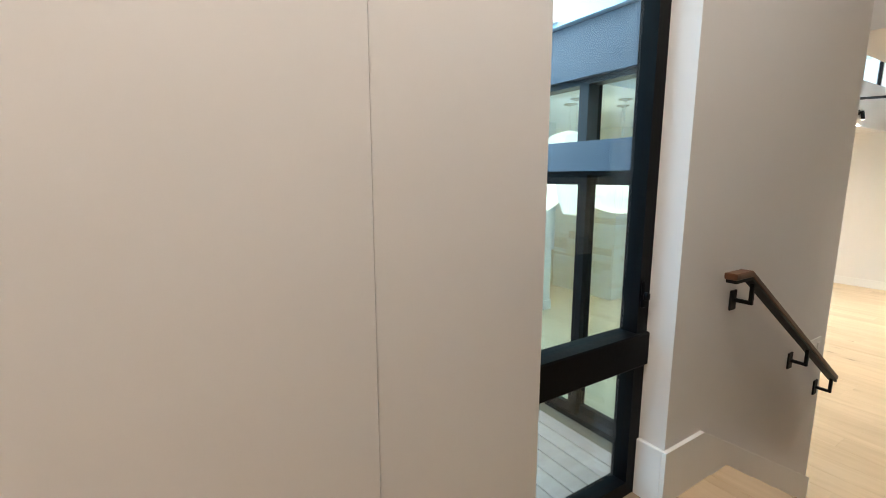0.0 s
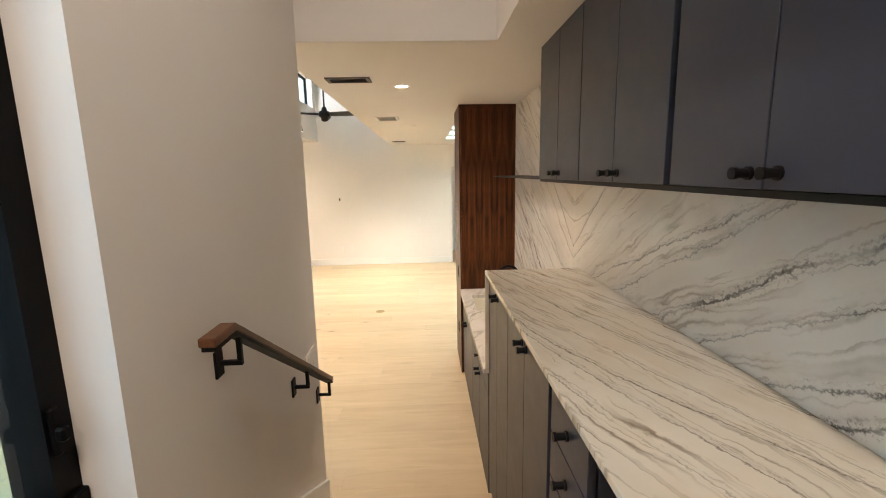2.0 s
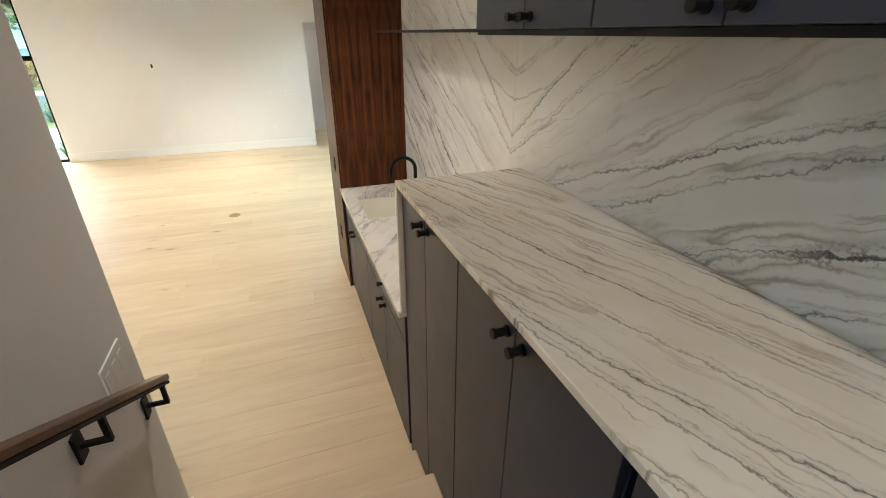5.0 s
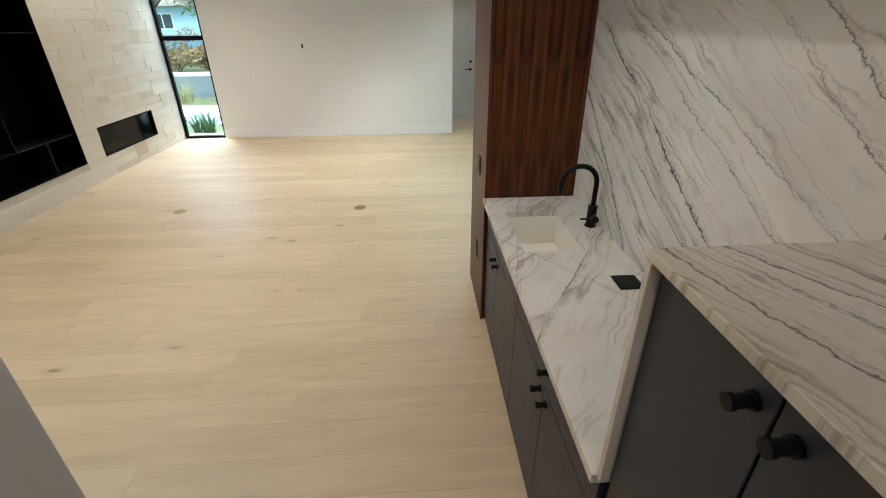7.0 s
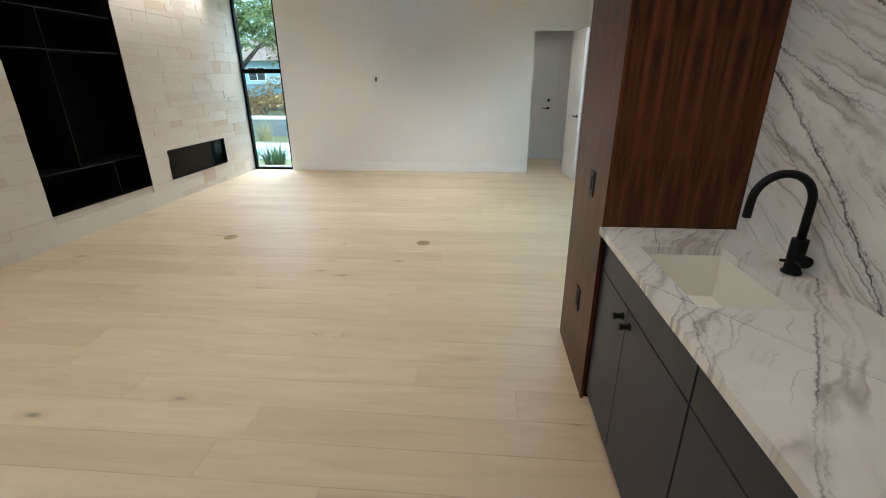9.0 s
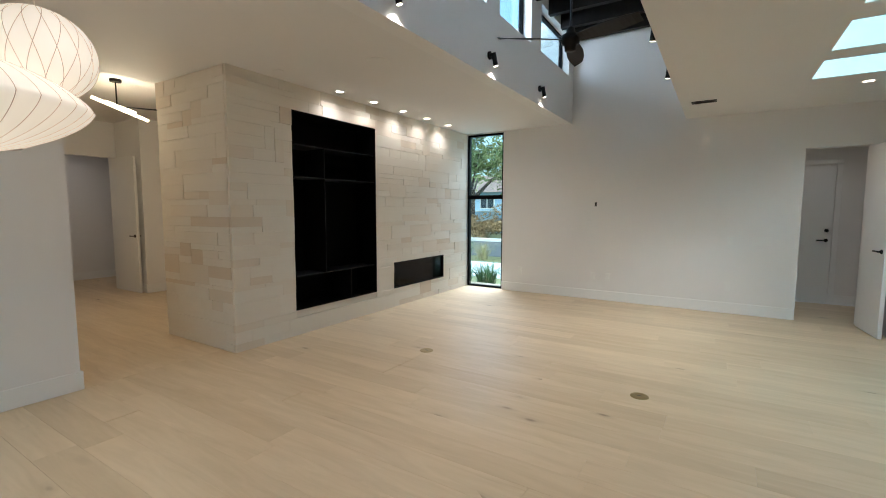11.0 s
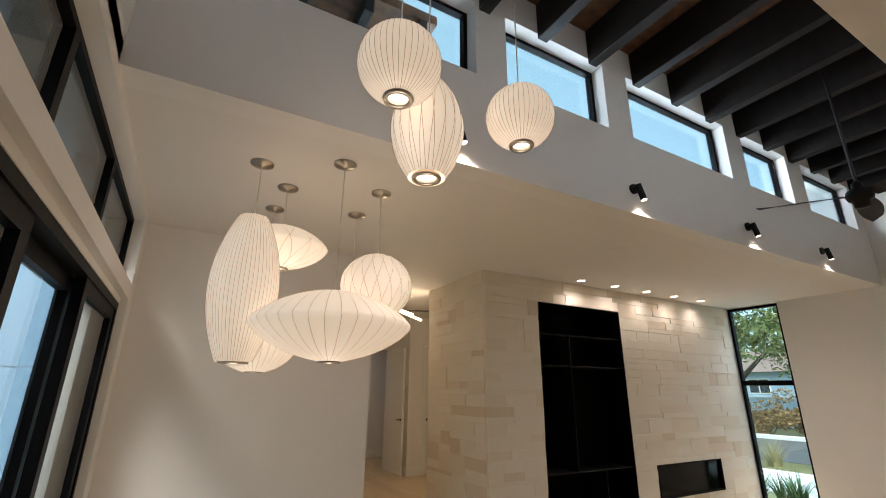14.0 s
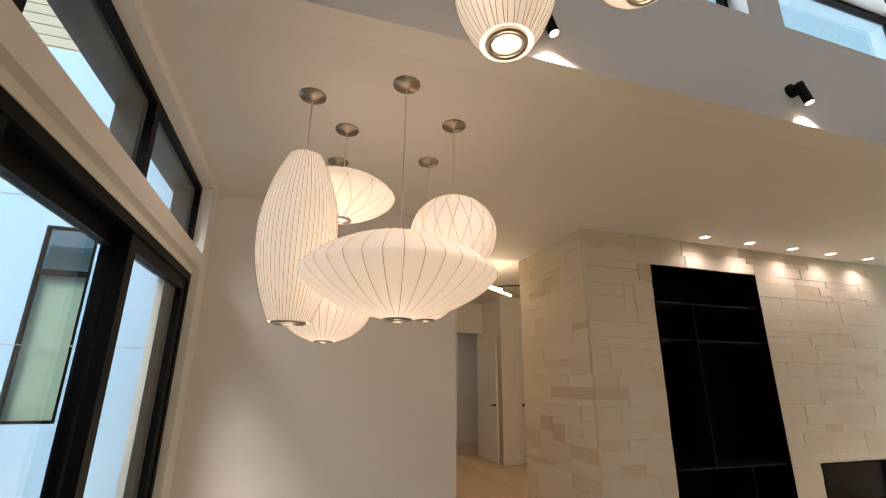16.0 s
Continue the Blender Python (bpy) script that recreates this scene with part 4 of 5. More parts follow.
# ---- pendants ----
def shade_material():
    m = Nodes("bubble_lamp_skin")
    p = m.coords()
    n, f = m.noise(p, 7, 3), m.noise(p, 90, 3)
    c = m.mix(n, (0.80, 0.76, 0.70), (0.86, 0.83, 0.78))
    m.bump(f, 0.1, 0.002)
    return m.done(c, 0.6, Emission_Color=(1.0, 0.80, 0.58), Emission_Strength=0.29)


SHADE = shade_material()
WIRE = paint("shade_rib", (0.55, 0.48, 0.40), 0.6, 0.0)
CORD = paint("white_cord", (0.70, 0.66, 0.60), 0.6, 0.0)


def outline(kind, r, h, r0, r1):
    """Half profile of a shade, bottom to top: (radius, height) over 0..h, with ring radii r0 below and r1 on top."""
    pts = []
    n = 22
    for i in range(n + 1):
        s = i / n
        if kind == "saucer":
            a = abs(2 * s - 1)
            base = r * max(0.0, 1 - a ** 1.35) ** 0.56
            rr = max(base, r0 if s < 0.5 else r1)
        elif kind == "cigar":
            rr = r * math.sin(math.pi * (0.13 + 0.76 * s)) ** 0.75
        else:
            a = 2 * s - 1
            rr = max(r * math.sqrt(max(0, 1 - a * a * 0.93)), r0 if s < 0.5 else r1)
        pts.append((rr, h * s))
    return pts


def pendant(kind, x, y, z0, z1, r, ribs, zc, label, ring=0.055, cross=0.0):
    t = thing("pendant_lamp", label, "pendant lamp", (x, y, z0), "cluster of white bubble pendant lamps")
    h = z1 - z0
    prof = outline(kind, r, h, ring, ring * 0.8)
    bm = bmesh.new()
    m = ribs * 4
    rings = []
    for rr, hh in prof:
        ring_v = []
        for k in range(m):
            a = 2 * math.pi * k / m
            dip = (0.018 if ribs < 40 else 0.009) * rr * (0.5 - 0.5 * math.cos(2 * math.pi * k / 4)) * (0.3 if cross else 1)
            ring_v.append(bm.verts.new((x + (rr - dip) * math.cos(a), y + (rr - dip) * math.sin(a), z0 + hh)))
        rings.append(ring_v)
    for a, b in zip(rings, rings[1:]):
        for k in range(m):
            bm.faces.new((a[k], a[(k + 1) % m], b[(k + 1) % m], b[k]))
    part("shade", bm, SHADE, t, "glowing white stretched shade", smooth=True)
    bm = bmesh.new()
    wr = 0.0011 if ribs > 40 else 0.0013
    lines = [1] if not cross else [1, -1]
    for sgn in lines:
        for k in range(ribs):
            pts = []
            for i, (rr, hh) in enumerate(prof):
                a = 2 * math.pi * k / ribs + (sgn * cross * (i / (len(prof) - 1) - 0.5) if cross else 0)
                pts.append((x + (rr + 0.0012) * math.cos(a), y + (rr + 0.0012) * math.sin(a), z0 + hh))
            prev = None
            for p_, (rr, hh) in zip(pts, prof):
                d = Vector((p_[0] - x, p_[1] - y, 0)).normalized()
                sd = Vector((-d.y, d.x, 0)) * wr
                q = Vector(p_)
                cur = [bm.verts.new(q + sd), bm.verts.new(q + d * wr), bm.verts.new(q - sd)]
                if prev:
                    bm.faces.new((prev[0], prev[1], cur[1], cur[0])), bm.faces.new((prev[1], prev[2], cur[2], cur[1]))
                prev = cur
    part("ribs", bm, WIRE, t, "thin wire ribs")
    bm = bmesh.new()
    lathe(bm, [(ring + 0.004, 0.010), (ring + 0.007, 0.0), (ring + 0.004, -0.008), (ring - 0.012, -0.008), (ring - 0.014, 0.004), (ring - 0.012, 0.010), (ring + 0.004, 0.010)], 40, (x, y, z0))
    part("ring", bm, NICKEL, t, "brushed nickel ring", smooth=True)
    bm = bmesh.new()
    bmesh.ops.create_circle(bm, cap_ends=True, segments=32, radius=ring - 0.012, matrix=Matrix.Translation((x, y, z0 + 0.012)))
    part("diffuser", bm, LENSP, t, "glowing diffuser")
    bm = bmesh.new()
    rod(bm, (x, y, z1 - 0.01), (x, y, zc), 0.0032, 8)
    part("cord", bm, CORD, t)
    bm = bmesh.new()
    lathe(bm, [(0.0, -0.026), (0.012, -0.026), (0.02, -0.018), (0.066, -0.010), (0.068, 0.0)], 32, (x, y, zc))
    part("canopy", bm, NICKEL, t, "brushed nickel ceiling canopy", smooth=True)
    d = bpy.data.lights.new("pendant_lamp_bulb", "POINT")
    d.energy, d.color, d.shadow_soft_size = 0.35, WARM, 0.05
    new("pendant_lamp_bulb", d).location = (x, y, z0 - 0.13)


LENSP = glow("pendant_diffuser", (1.0, 0.93, 0.80), 1.6)
pendant("cigar", -2.629, 1.404, 1.650, 2.46, 0.180, 52, ZL, "tall white cigar-shaped bubble pendant lamp", 0.07)
pendant("saucer", -2.386, 1.842, 1.655, 2.030, 0.424, 36, ZL, "large white saucer-shaped bubble pendant lamp", 0.055)
pendant("ball", -2.663, 2.185, 1.950, 2.360, 0.228, 18, ZL, "round white criss-cross bubble pendant lamp", 0.05, 0.55)
pendant("saucer", -2.901, 1.606, 2.25, 2.53, 0.297, 14, ZL, "small white criss-cross saucer pendant lamp", 0.055, 0.55)
pendant("ball", -3.329, 1.593, 1.627, 2.12, 0.286, 36, ZL, "round white ribbed bubble pendant lamp", 0.05)
pendant("ball", -3.133, 2.169, 1.758, 2.135, 0.20, 36, ZL, "small round white bubble pendant lamp behind the saucer", 0.05)
pendant("ball", -1.321, 1.728, 2.555, 2.862, 0.161, 44, ZH, "white ball bubble pendant lamp hung in the tall bay", 0.052)
pendant("cigar", -1.536, 1.962, 2.380, 2.858, 0.161, 20, ZH, "white oval criss-cross bubble pendant lamp", 0.058, 0.22)
pendant("ball", -1.418, 2.395, 2.607, 2.912, 0.161, 44, ZH, "white ball bubble pendant lamp in the tall bay", 0.052)

# ---- doors ----


def door_leaf(name, hinge, turn, width, height, label, handle="lever", deadbolt=False):
    """A plain slab door with a black handle on both faces. Built along +x from the hinge, then turned."""
    t = thing(name, label, "door")
    t.matrix_world = pose(*hinge, 0, 0, turn)
    bpy.context.view_layer.update()
    m = t.matrix_world

    def put(n, bm, material, parent=t, lab=""):
        bmesh.ops.transform(bm, matrix=m, verts=bm.verts[:])
        return part(n, bm, material, parent, lab)
    put("slab", box_bm(0.004, width, -0.02, 0.02, 0.012, height, 0.002), DOORPAINT)
    x, z = width - 0.065, 0.98
    for s in (-1, 1):
        bm = bmesh.new()
        rod(bm, (x, s * 0.02, z), (x, s * 0.028, z), 0.026, 20)
        rod(bm, (x, s * 0.026, z), (x, s * 0.062, z), 0.010, 12)
        if handle == "lever":
            rod(bm, (x + 0.008, s * 0.058, z), (x - 0.115, s * 0.058, z), 0.009, 12)
        else:
            bmesh.ops.create_uvsphere(bm, u_segments=16, v_segments=10, radius=0.026, matrix=Matrix.Translation((x, s * 0.07, z)))
        put("handle", bm, BLACKMETAL, t, "black door handle")
        if deadbolt:
            bm = bmesh.new()
            rod(bm, (x, s * 0.02, z + 0.15), (x, s * 0.034, z + 0.15), 0.027, 20)
            put("deadbolt", bm, BLACKMETAL, t, "black deadbolt")
    for hz in (0.25, height / 2, height - 0.25):
        bm = bmesh.new()
        rod(bm, (0, 0.0, hz - 0.045), (0, 0.0, hz + 0.045), 0.007, 10)
        put("hinge", bm, BLACKMETAL, t)
    return tagged(t, kind="structure")


def casing(boxes, label="white flat door casing"):
    bm = bmesh.new()
    for b in boxes:
        bx(bm, *b)
    return structure("trim", soft(bm, 0.002), TRIM, label, "trim")


door_leaf("door_2", (-9.085, 4.945, 0), 0.5, 0.86, 2.32, "white slab door standing open into the hall")
door_leaf("door_3", (-8.245, 6.215, 0), -90, 0.81, 2.32, "closed white slab door in the hall")
casing([(-8.20, -8.182, 5.335, 5.40, 0, 2.34), (-8.20, -8.182, 6.22, 6.285, 0, 2.34), (-8.20, -8.182, 5.335, 6.285, 2.341, 2.405)])
door_leaf("door_4", (1.575, 8.635, 0), -84, 0.625, 2.20, "white slab door standing open beside the kitchen")
door_leaf("door_5", (0.72, 10.178, 0), 0, 0.80, 2.10, "closed white back door with a black deadbolt", deadbolt=True)
casing([(0.65, 0.72, 10.182, 10.2, 0, 2.13), (1.53, 1.60, 10.182, 10.2, 0, 2.13), (0.65, 1.60, 10.18, 10.2, 2.131, 2.20)])
casing([(0.955, 0.962, YF + 0.001, YF + 0.159, 0, 2.23), (1.578, 1.585, YF + 0.001, YF + 0.159, 0, 2.23), (0.962, 1.578, YF + 0.001, YF + 0.159, 2.222, 2.23)])
panel = thing("alarm_panel", "white alarm keypad with a lit blue display", "keypad", (1.92, 10.19, 1.1))
part("case", box_bm(1.86, 1.98, 10.178, 10.2, 1.06, 1.14, 0.003), PLASTIC, panel)
part("display", box_bm(1.89, 1.95, 10.175, 10.1785, 1.105, 1.125, 0), glow("blue_display", (0.1, 0.2, 1.0), 0.6), panel, "lit blue display")

# ---- small fittings ----
plate("wall_outlet", (-1.605, YF, 1.525), "-y", 0.065, 0.10, PLASTIC, "recessed outlet box high on the far wall", 1, GRILLE)
plate("light_switch", (0.21, YF, 1.02), "-y", 0.072, 0.118, PLASTIC, "white light switch on the far wall", 1)
plate("light_switch", (0.57, YF, 1.02), "-y", 0.21, 0.118, PLASTIC, "white four-gang light switch on the far wall", 4)
for x in (-1.62, -1.39, 0.205, -2.87):
    plate("wall_outlet", (x, YF, 0.375), "-y", 0.072, 0.118, PLASTIC, "white outlet above the baseboard", 1)
for x, y in ((-2.402, 5.03), (-0.381, 4.99)):
    t = thing("floor_outlet", "round brass floor outlet cover set in the oak boards", "floor outlet", (x, y, 0))
    bm = bmesh.new()
    lathe(bm, [(0.0, 0.004), (0.040, 0.004), (0.041, 0.003), (0.043, 0.003), (0.044, 0.0045), (0.064, 0.004), (0.068, 0.0)], 36, (x, y, 0.0))
    part("cover", bm, BRASS, t)
    bm = bmesh.new()
    bx(bm, x - 0.018, x + 0.018, y - 0.004, y + 0.004, 0.004, 0.0052)
    part("slot", bm, GRILLE, t)


def vent(x, y, z, w, d, slats, label, finish=TRIM):
    t = thing("ceiling_vent", label, "ceiling vent", (x, y, z))
    bm = bmesh.new()
    f = 0.028
    for b in ((x - w / 2, x + w / 2, y - d / 2, y - d / 2 + f), (x - w / 2, x + w / 2, y + d / 2 - f, y + d / 2), (x - w / 2, x - w / 2 + f, y - d / 2 + f, y + d / 2 - f), (x + w / 2 - f, x + w / 2, y - d / 2 + f, y + d / 2 - f)):
        bx(bm, *b, z - 0.008, z)
    part("frame", bm, finish, t)
    part("backing", box_bm(x - w / 2 + f, x + w / 2 - f, y - d / 2 + f, y + d / 2 - f, z - 0.002, z - 0.0005, 0), GRILLE, t)
    n = slats
    for k in range(n):
        yy = y - d / 2 + f + (d - 2 * f) * (k + 0.5) / n
        bm = box_bm(-w / 2 + f, w / 2 - f, -0.007, 0.007, -0.0008, 0.0008, 0)
        bmesh.ops.transform(bm, matrix=pose(x, yy, z - 0.0085, 38, 0, 0), verts=bm.verts[:])
        part("slat", bm, finish, t)


vent(-0.06, 3.79, ZR, 0.26, 0.36, 9, "white louvred ceiling vent")
vent(-0.15, 7.62, ZR, 0.26, 0.12, 3, "narrow dark louvred ceiling vent", GRILLE)
vent(-0.14, 1.61, ZR, 0.30, 0.16, 4, "dark louvred ceiling vent above the foot of the stairs", GRILLE)


def disc(name, x, y, z, r, label, category):
    t = thing(name, label, category, (x, y, z))
    bm = bmesh.new()
    lathe(bm, [(r, 0.0), (r, -0.004), (r - 0.006, -0.006), (0.0, -0.006)], 40, (x, y, z))
    part("grille", bm, CEIL, t)


disc("ceiling_speaker", -2.70, 4.66, ZL, 0.115, "round white ceiling speaker grille", "speaker")
disc("ceiling_speaker", 0.143, 4.64, ZR, 0.115, "round white ceiling speaker grille", "speaker")
disc("smoke_detector", -3.73, 4.36, ZL, 0.055, "small round white smoke detector", "detector")

# hall light: crossed glowing bars
hl = thing("hall_light", "modern ceiling light of crossed glowing bars on a dark stem", "ceiling lamp", (-6.0, 3.87, 2.95))
bm = bmesh.new()
rod(bm, (-6.0, 3.85, 2.92), (-6.0, 3.85, 2.95), 0.06, 24)
rod(bm, (-6.0, 3.85, 2.66), (-6.0, 3.85, 2.93), 0.008, 10)
part("stem", bm, BLACKMETAL, hl)
BAR = glow("glowing_bar", (1.0, 0.82, 0.50), 4.0)
for a, b in (((-6.0, 3.60, 2.70), (-6.0, 4.18, 2.53)), ((-6.12, 3.78, 2.70), (-5.9, 4.0, 2.58))):
    bm = bmesh.new()
    rod(bm, a, b, 0.018, 10)
    part("light_bar", bm, BAR, hl, "glowing bar")
bm = bmesh.new()
rod(bm, (-6.1, 3.95, 2.665), (-5.9, 4.30, 2.665), 0.008, 8)
part("dark_bar", bm, BLACKMETAL, hl)
d = bpy.data.lights.new("hall_light_lamp", "POINT")
d.energy, d.color, d.shadow_soft_size = 14, (1.0, 0.82, 0.55), 0.15
new("hall_light_lamp", d).location = (-5.95, 3.9, 2.45)

# ---- kitchen corner ----
k1 = thing("kitchen_base_cabinet", "dark navy kitchen base cabinet with an oven", "cabinet", (2.6, 8.3, 0))
part("body", box_bm(1.88, 4.6, 8.03, 8.64, 0.08, 0.88, 0.002), NAVY, k1)
part("plinth", box_bm(1.88, 4.6, 8.08, 8.64, 0.0, 0.08, 0), BLACKMETAL, k1)
part("oven_door", box_bm(1.95, 2.52, 8.012, 8.03, 0.40, 0.80, 0.004), NICKEL, k1, "steel oven door")
part("drawer_front", box_bm(1.95, 2.52, 8.015, 8.03, 0.10, 0.37, 0.002), NAVY, k1)
tagged(part("kitchen_counter", box_bm(1.87, 4.6, 8.0, 8.648, 0.88, 0.92, 0.003), MARBLE_BAR), "white quartzite counter on the kitchen cabinets", "worktop")
tagged(part("kitchen_backsplash", box_bm(1.87, 4.6, 8.63, 8.648, 0.921, 1.46, 0), MARBLE_KITCHEN), "white veined kitchen backsplash", "backsplash")
k2 = thing("kitchen_wall_cabinet", "dark walnut kitchen wall cabinet over a lit strip", "cabinet", (2.6, 8.4, 1.46))
part("body", box_bm(1.87, 4.6, 8.27, 8.648, 1.66, ZR - 0.002, 0.002), WALNUT, k2)
for x in (1.87, 2.55, 3.23, 3.91):
    part("door", box_bm(x + 0.003, x + 0.677, 8.25, 8.269, 1.66, ZR - 0.004, 0.002), WALNUT, k2)
part("lower_band", box_bm(1.87, 4.6, 8.27, 8.648, 1.46, 1.658, 0.002), WALNUT, k2)
part("light_strip", box_bm(1.90, 4.5, 8.50, 8.53, 1.448, 1.459, 0), glow("warm_strip", (1.0, 0.78, 0.45), 3.0), k2, "glowing strip light")
isl = thing("kitchen_island", "grey-blue kitchen island with a pale stone top", "island", (2.6, 6.4, 0))
ISL = paint("grey_blue_lacquer", (0.30, 0.36, 0.40), 0.45, 0.02)
part("body", box_bm(1.66, 3.6, 5.9, 7.0, 0.0, 0.88, 0.003), ISL, isl)
part("stone_top", box_bm(1.62, 3.66, 5.86, 7.04, 0.88, 0.92, 0.003), MARBLE_BAR, isl)

# ---- outside ----
def ground_material():
    m = Nodes("dry_lawn")
    p = m.world_pos()
    n, f = m.noise(p, 0.6, 5), m.noise(p, 30, 4)
    m.bump(f, 0.6, 0.03)
    return m.done(m.mix(m.math("ADD", m.math("MULTIPLY", n, 0.6), m.math("MULTIPLY", f, 0.4)), (0.10, 0.13, 0.05), (0.30, 0.26, 0.12)), 0.95)


GZ = -0.18
bm = bmesh.new()
bx(bm, -900, 900, -900, 900, GZ - 0.5, GZ)
structure("ground", bm, ground_material(), "dry lawn around the house", "ground")
CONC = paint("pale_concrete", (0.78, 0.77, 0.74), 0.9, 0.25, 0.12)
ASPH = paint("grey_asphalt", (0.12, 0.125, 0.13), 0.9, 0.4, 0.2)
structure("pavement", box_bm(-14, 6, 10.8, 13.4, GZ - 0.1, GZ + 0.03, 0.01), CONC, "pale concrete driveway", "pavement")
structure("road", box_bm(-80, 60, 15.2, 21.6, GZ - 0.1, GZ + 0.008, 0), ASPH, "grey asphalt street", "road")
structure("kerb", box_bm(-80, 60, 21.6, 21.85, GZ - 0.1, GZ + 0.16, 0.02), CONC, "concrete kerb along the street", "kerb")
fence = thing("garden_wall", "long white rendered garden wall across the street", "wall", (-14, 29, GZ))
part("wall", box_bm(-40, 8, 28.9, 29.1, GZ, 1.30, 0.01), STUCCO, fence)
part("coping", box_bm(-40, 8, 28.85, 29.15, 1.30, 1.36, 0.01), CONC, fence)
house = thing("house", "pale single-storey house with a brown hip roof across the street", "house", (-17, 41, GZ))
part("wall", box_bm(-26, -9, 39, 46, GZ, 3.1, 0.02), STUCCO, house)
ROOF = paint("brown_shingles", (0.30, 0.22, 0.19), 0.9, 0.5, 0.25)
bm = bmesh.new()
v = [bm.verts.new(p) for p in ((-27, 38.2, 3.05), (-8, 38.2, 3.05), (-8, 46.8, 3.05), (-27, 46.8, 3.05), (-23, 42.5, 4.9), (-12, 42.5, 4.9))]
for f in ((0, 1, 5, 4), (1, 2, 5), (2, 3, 4, 5), (3, 0, 4), (0, 3, 2, 1)):
    bm.faces.new([v[i] for i in f])
part("roof", bm, ROOF, house)
bm = bmesh.new()
v = [bm.verts.new(p) for p in ((-16.2, 38.15, 3.9), (-13.4, 38.15, 3.9), (-14.8, 38.15, 5.0), (-16.2, 42.4, 3.9), (-13.4, 42.4, 3.9), (-14.8, 42.4, 5.0))]
for f in ((0, 1, 2), (3, 5, 4), (0, 2, 5, 3), (1, 4, 5, 2), (0, 3, 4, 1)):
    bm.faces.new([v[i] for i in f])
part("gable", bm, ROOF, house)
for x in (-24, -18.6, -13):
    w = part("window", box_bm(x - 0.75, x + 0.75, 38.95, 39.02, 1.5, 2.6, 0.01), TRIM, house)
    for s in (-0.36, 0.36):
        part("window_pane", box_bm(x + s - 0.31, x + s + 0.31, 38.93, 38.955, 1.58, 2.52, 0), metal("dark_glazing", (0.05, 0.07, 0.09), 0.1, 0.2), w)


def leaf_material(name, a, b):
    m = Nodes(name)
    g = m.add("ShaderNodeNewGeometry")
    c = m.mix(g.outputs["Random Per Island"], a, b)
    c = m.mix(m.math("MULTIPLY", m.noise(m.world_pos(), 3, 3), 0.4), c, tuple(x * 0.6 for x in a))
    return m.done(c, 0.6)


GREEN = leaf_material("tree_leaf", (0.11, 0.19, 0.06), (0.32, 0.36, 0.13))
AUTUMN = leaf_material("dry_leaf", (0.22, 0.14, 0.06), (0.40, 0.27, 0.12))
BLADE = leaf_material("strap_leaf", (0.05, 0.12, 0.05), (0.16, 0.26, 0.10))
STRAW = leaf_material("straw_blade", (0.28, 0.26, 0.11), (0.48, 0.42, 0.22))
BARK = walnut("tree_bark", (0.05, 0.04, 0.03), (0.13, 0.10, 0.08))
plants = random.Random(11)


def leaves(center, radii, count, size, r):
    """Many small leaf faces in a lumpy cloud."""
    verts, faces = [], []
    lumps = [(Vector([r.gauss(0, 0.5) for _ in range(3)]), r.uniform(0.28, 0.55)) for _ in range(16)]
    for _ in range(count):
        lc, lr = r.choice(lumps)
        d = Vector([r.gauss(0, 1) for _ in range(3)]).normalized() * lr * r.uniform(0.55, 1.0)
        p = lc + d
        p = Vector((center[0] + p.x * radii[0], center[1] + p.y * radii[1], center[2] + p.z * radii[2]))
        a = Vector([r.gauss(0, 1) for _ in range(3)]).normalized()
        b = a.cross(Vector([r.gauss(0, 1) for _ in range(3)])).normalized()
        s = size * r.uniform(0.6, 1.3)
        i = len(verts)
        verts += [p - a * s, p + b * s * 0.45, p + a * s, p - b * s * 0.45]
        faces.append((i, i + 1, i + 2, i + 3))
    me = bpy.data.meshes.new("leaves")
    me.from_pydata(verts, [], faces)
    return me


def tree(x, y, h, spread, material, label):
    t = thing("tree", label, "tree", (x, y, GZ))
    bm = bmesh.new()
    rod(bm, (x, y, GZ), (x + 0.1, y, GZ + h * 0.45), 0.20, 12, 0.13)
    for k in range(7):
        a = k * 0.9
        b = Vector((x + 0.08, y, GZ + h * (0.34 + 0.03 * k)))
        rod(bm, b, b + Vector((math.cos(a) * spread * 0.6, math.sin(a) * spread * 0.6, h * 0.28)), 0.085, 8, 0.02)
    part("trunk", bm, BARK, t)
    me = leaves((x, y, GZ + h * 0.72), (spread, spread, h * 0.34), 7000, 0.13, plants)
    me.materials.append(material)
    c = new("crown", me)
    c.parent = t
    c.matrix_parent_inverse = t.matrix_world.inverted()


tree(-8.6, 24.5, 7.2, 3.6, GREEN, "broad green street tree")
tree(-13.5, 26.5, 6.4, 3.2, GREEN, "green street tree behind the road")


def bush(x, y, r, h, material, label, name="bush"):
    t = thing(name, label, "bush", (x, y, GZ))
    bm = bmesh.new()
    for k in range(6):
        a = k * 1.05
        rod(bm, (x, y, GZ), (x + math.cos(a) * r * 0.5, y + math.sin(a) * r * 0.5, GZ + h * 0.6), 0.02, 6, 0.008)
    part("stems", bm, BARK, t)
    me = leaves((x, y, GZ + h * 0.52), (r, r * 0.8, h * 0.5), 2600, 0.075, plants)
    me.materials.append(material)
    c = new("foliage", me)
    c.parent = t
    c.matrix_parent_inverse = t.matrix_world.inverted()


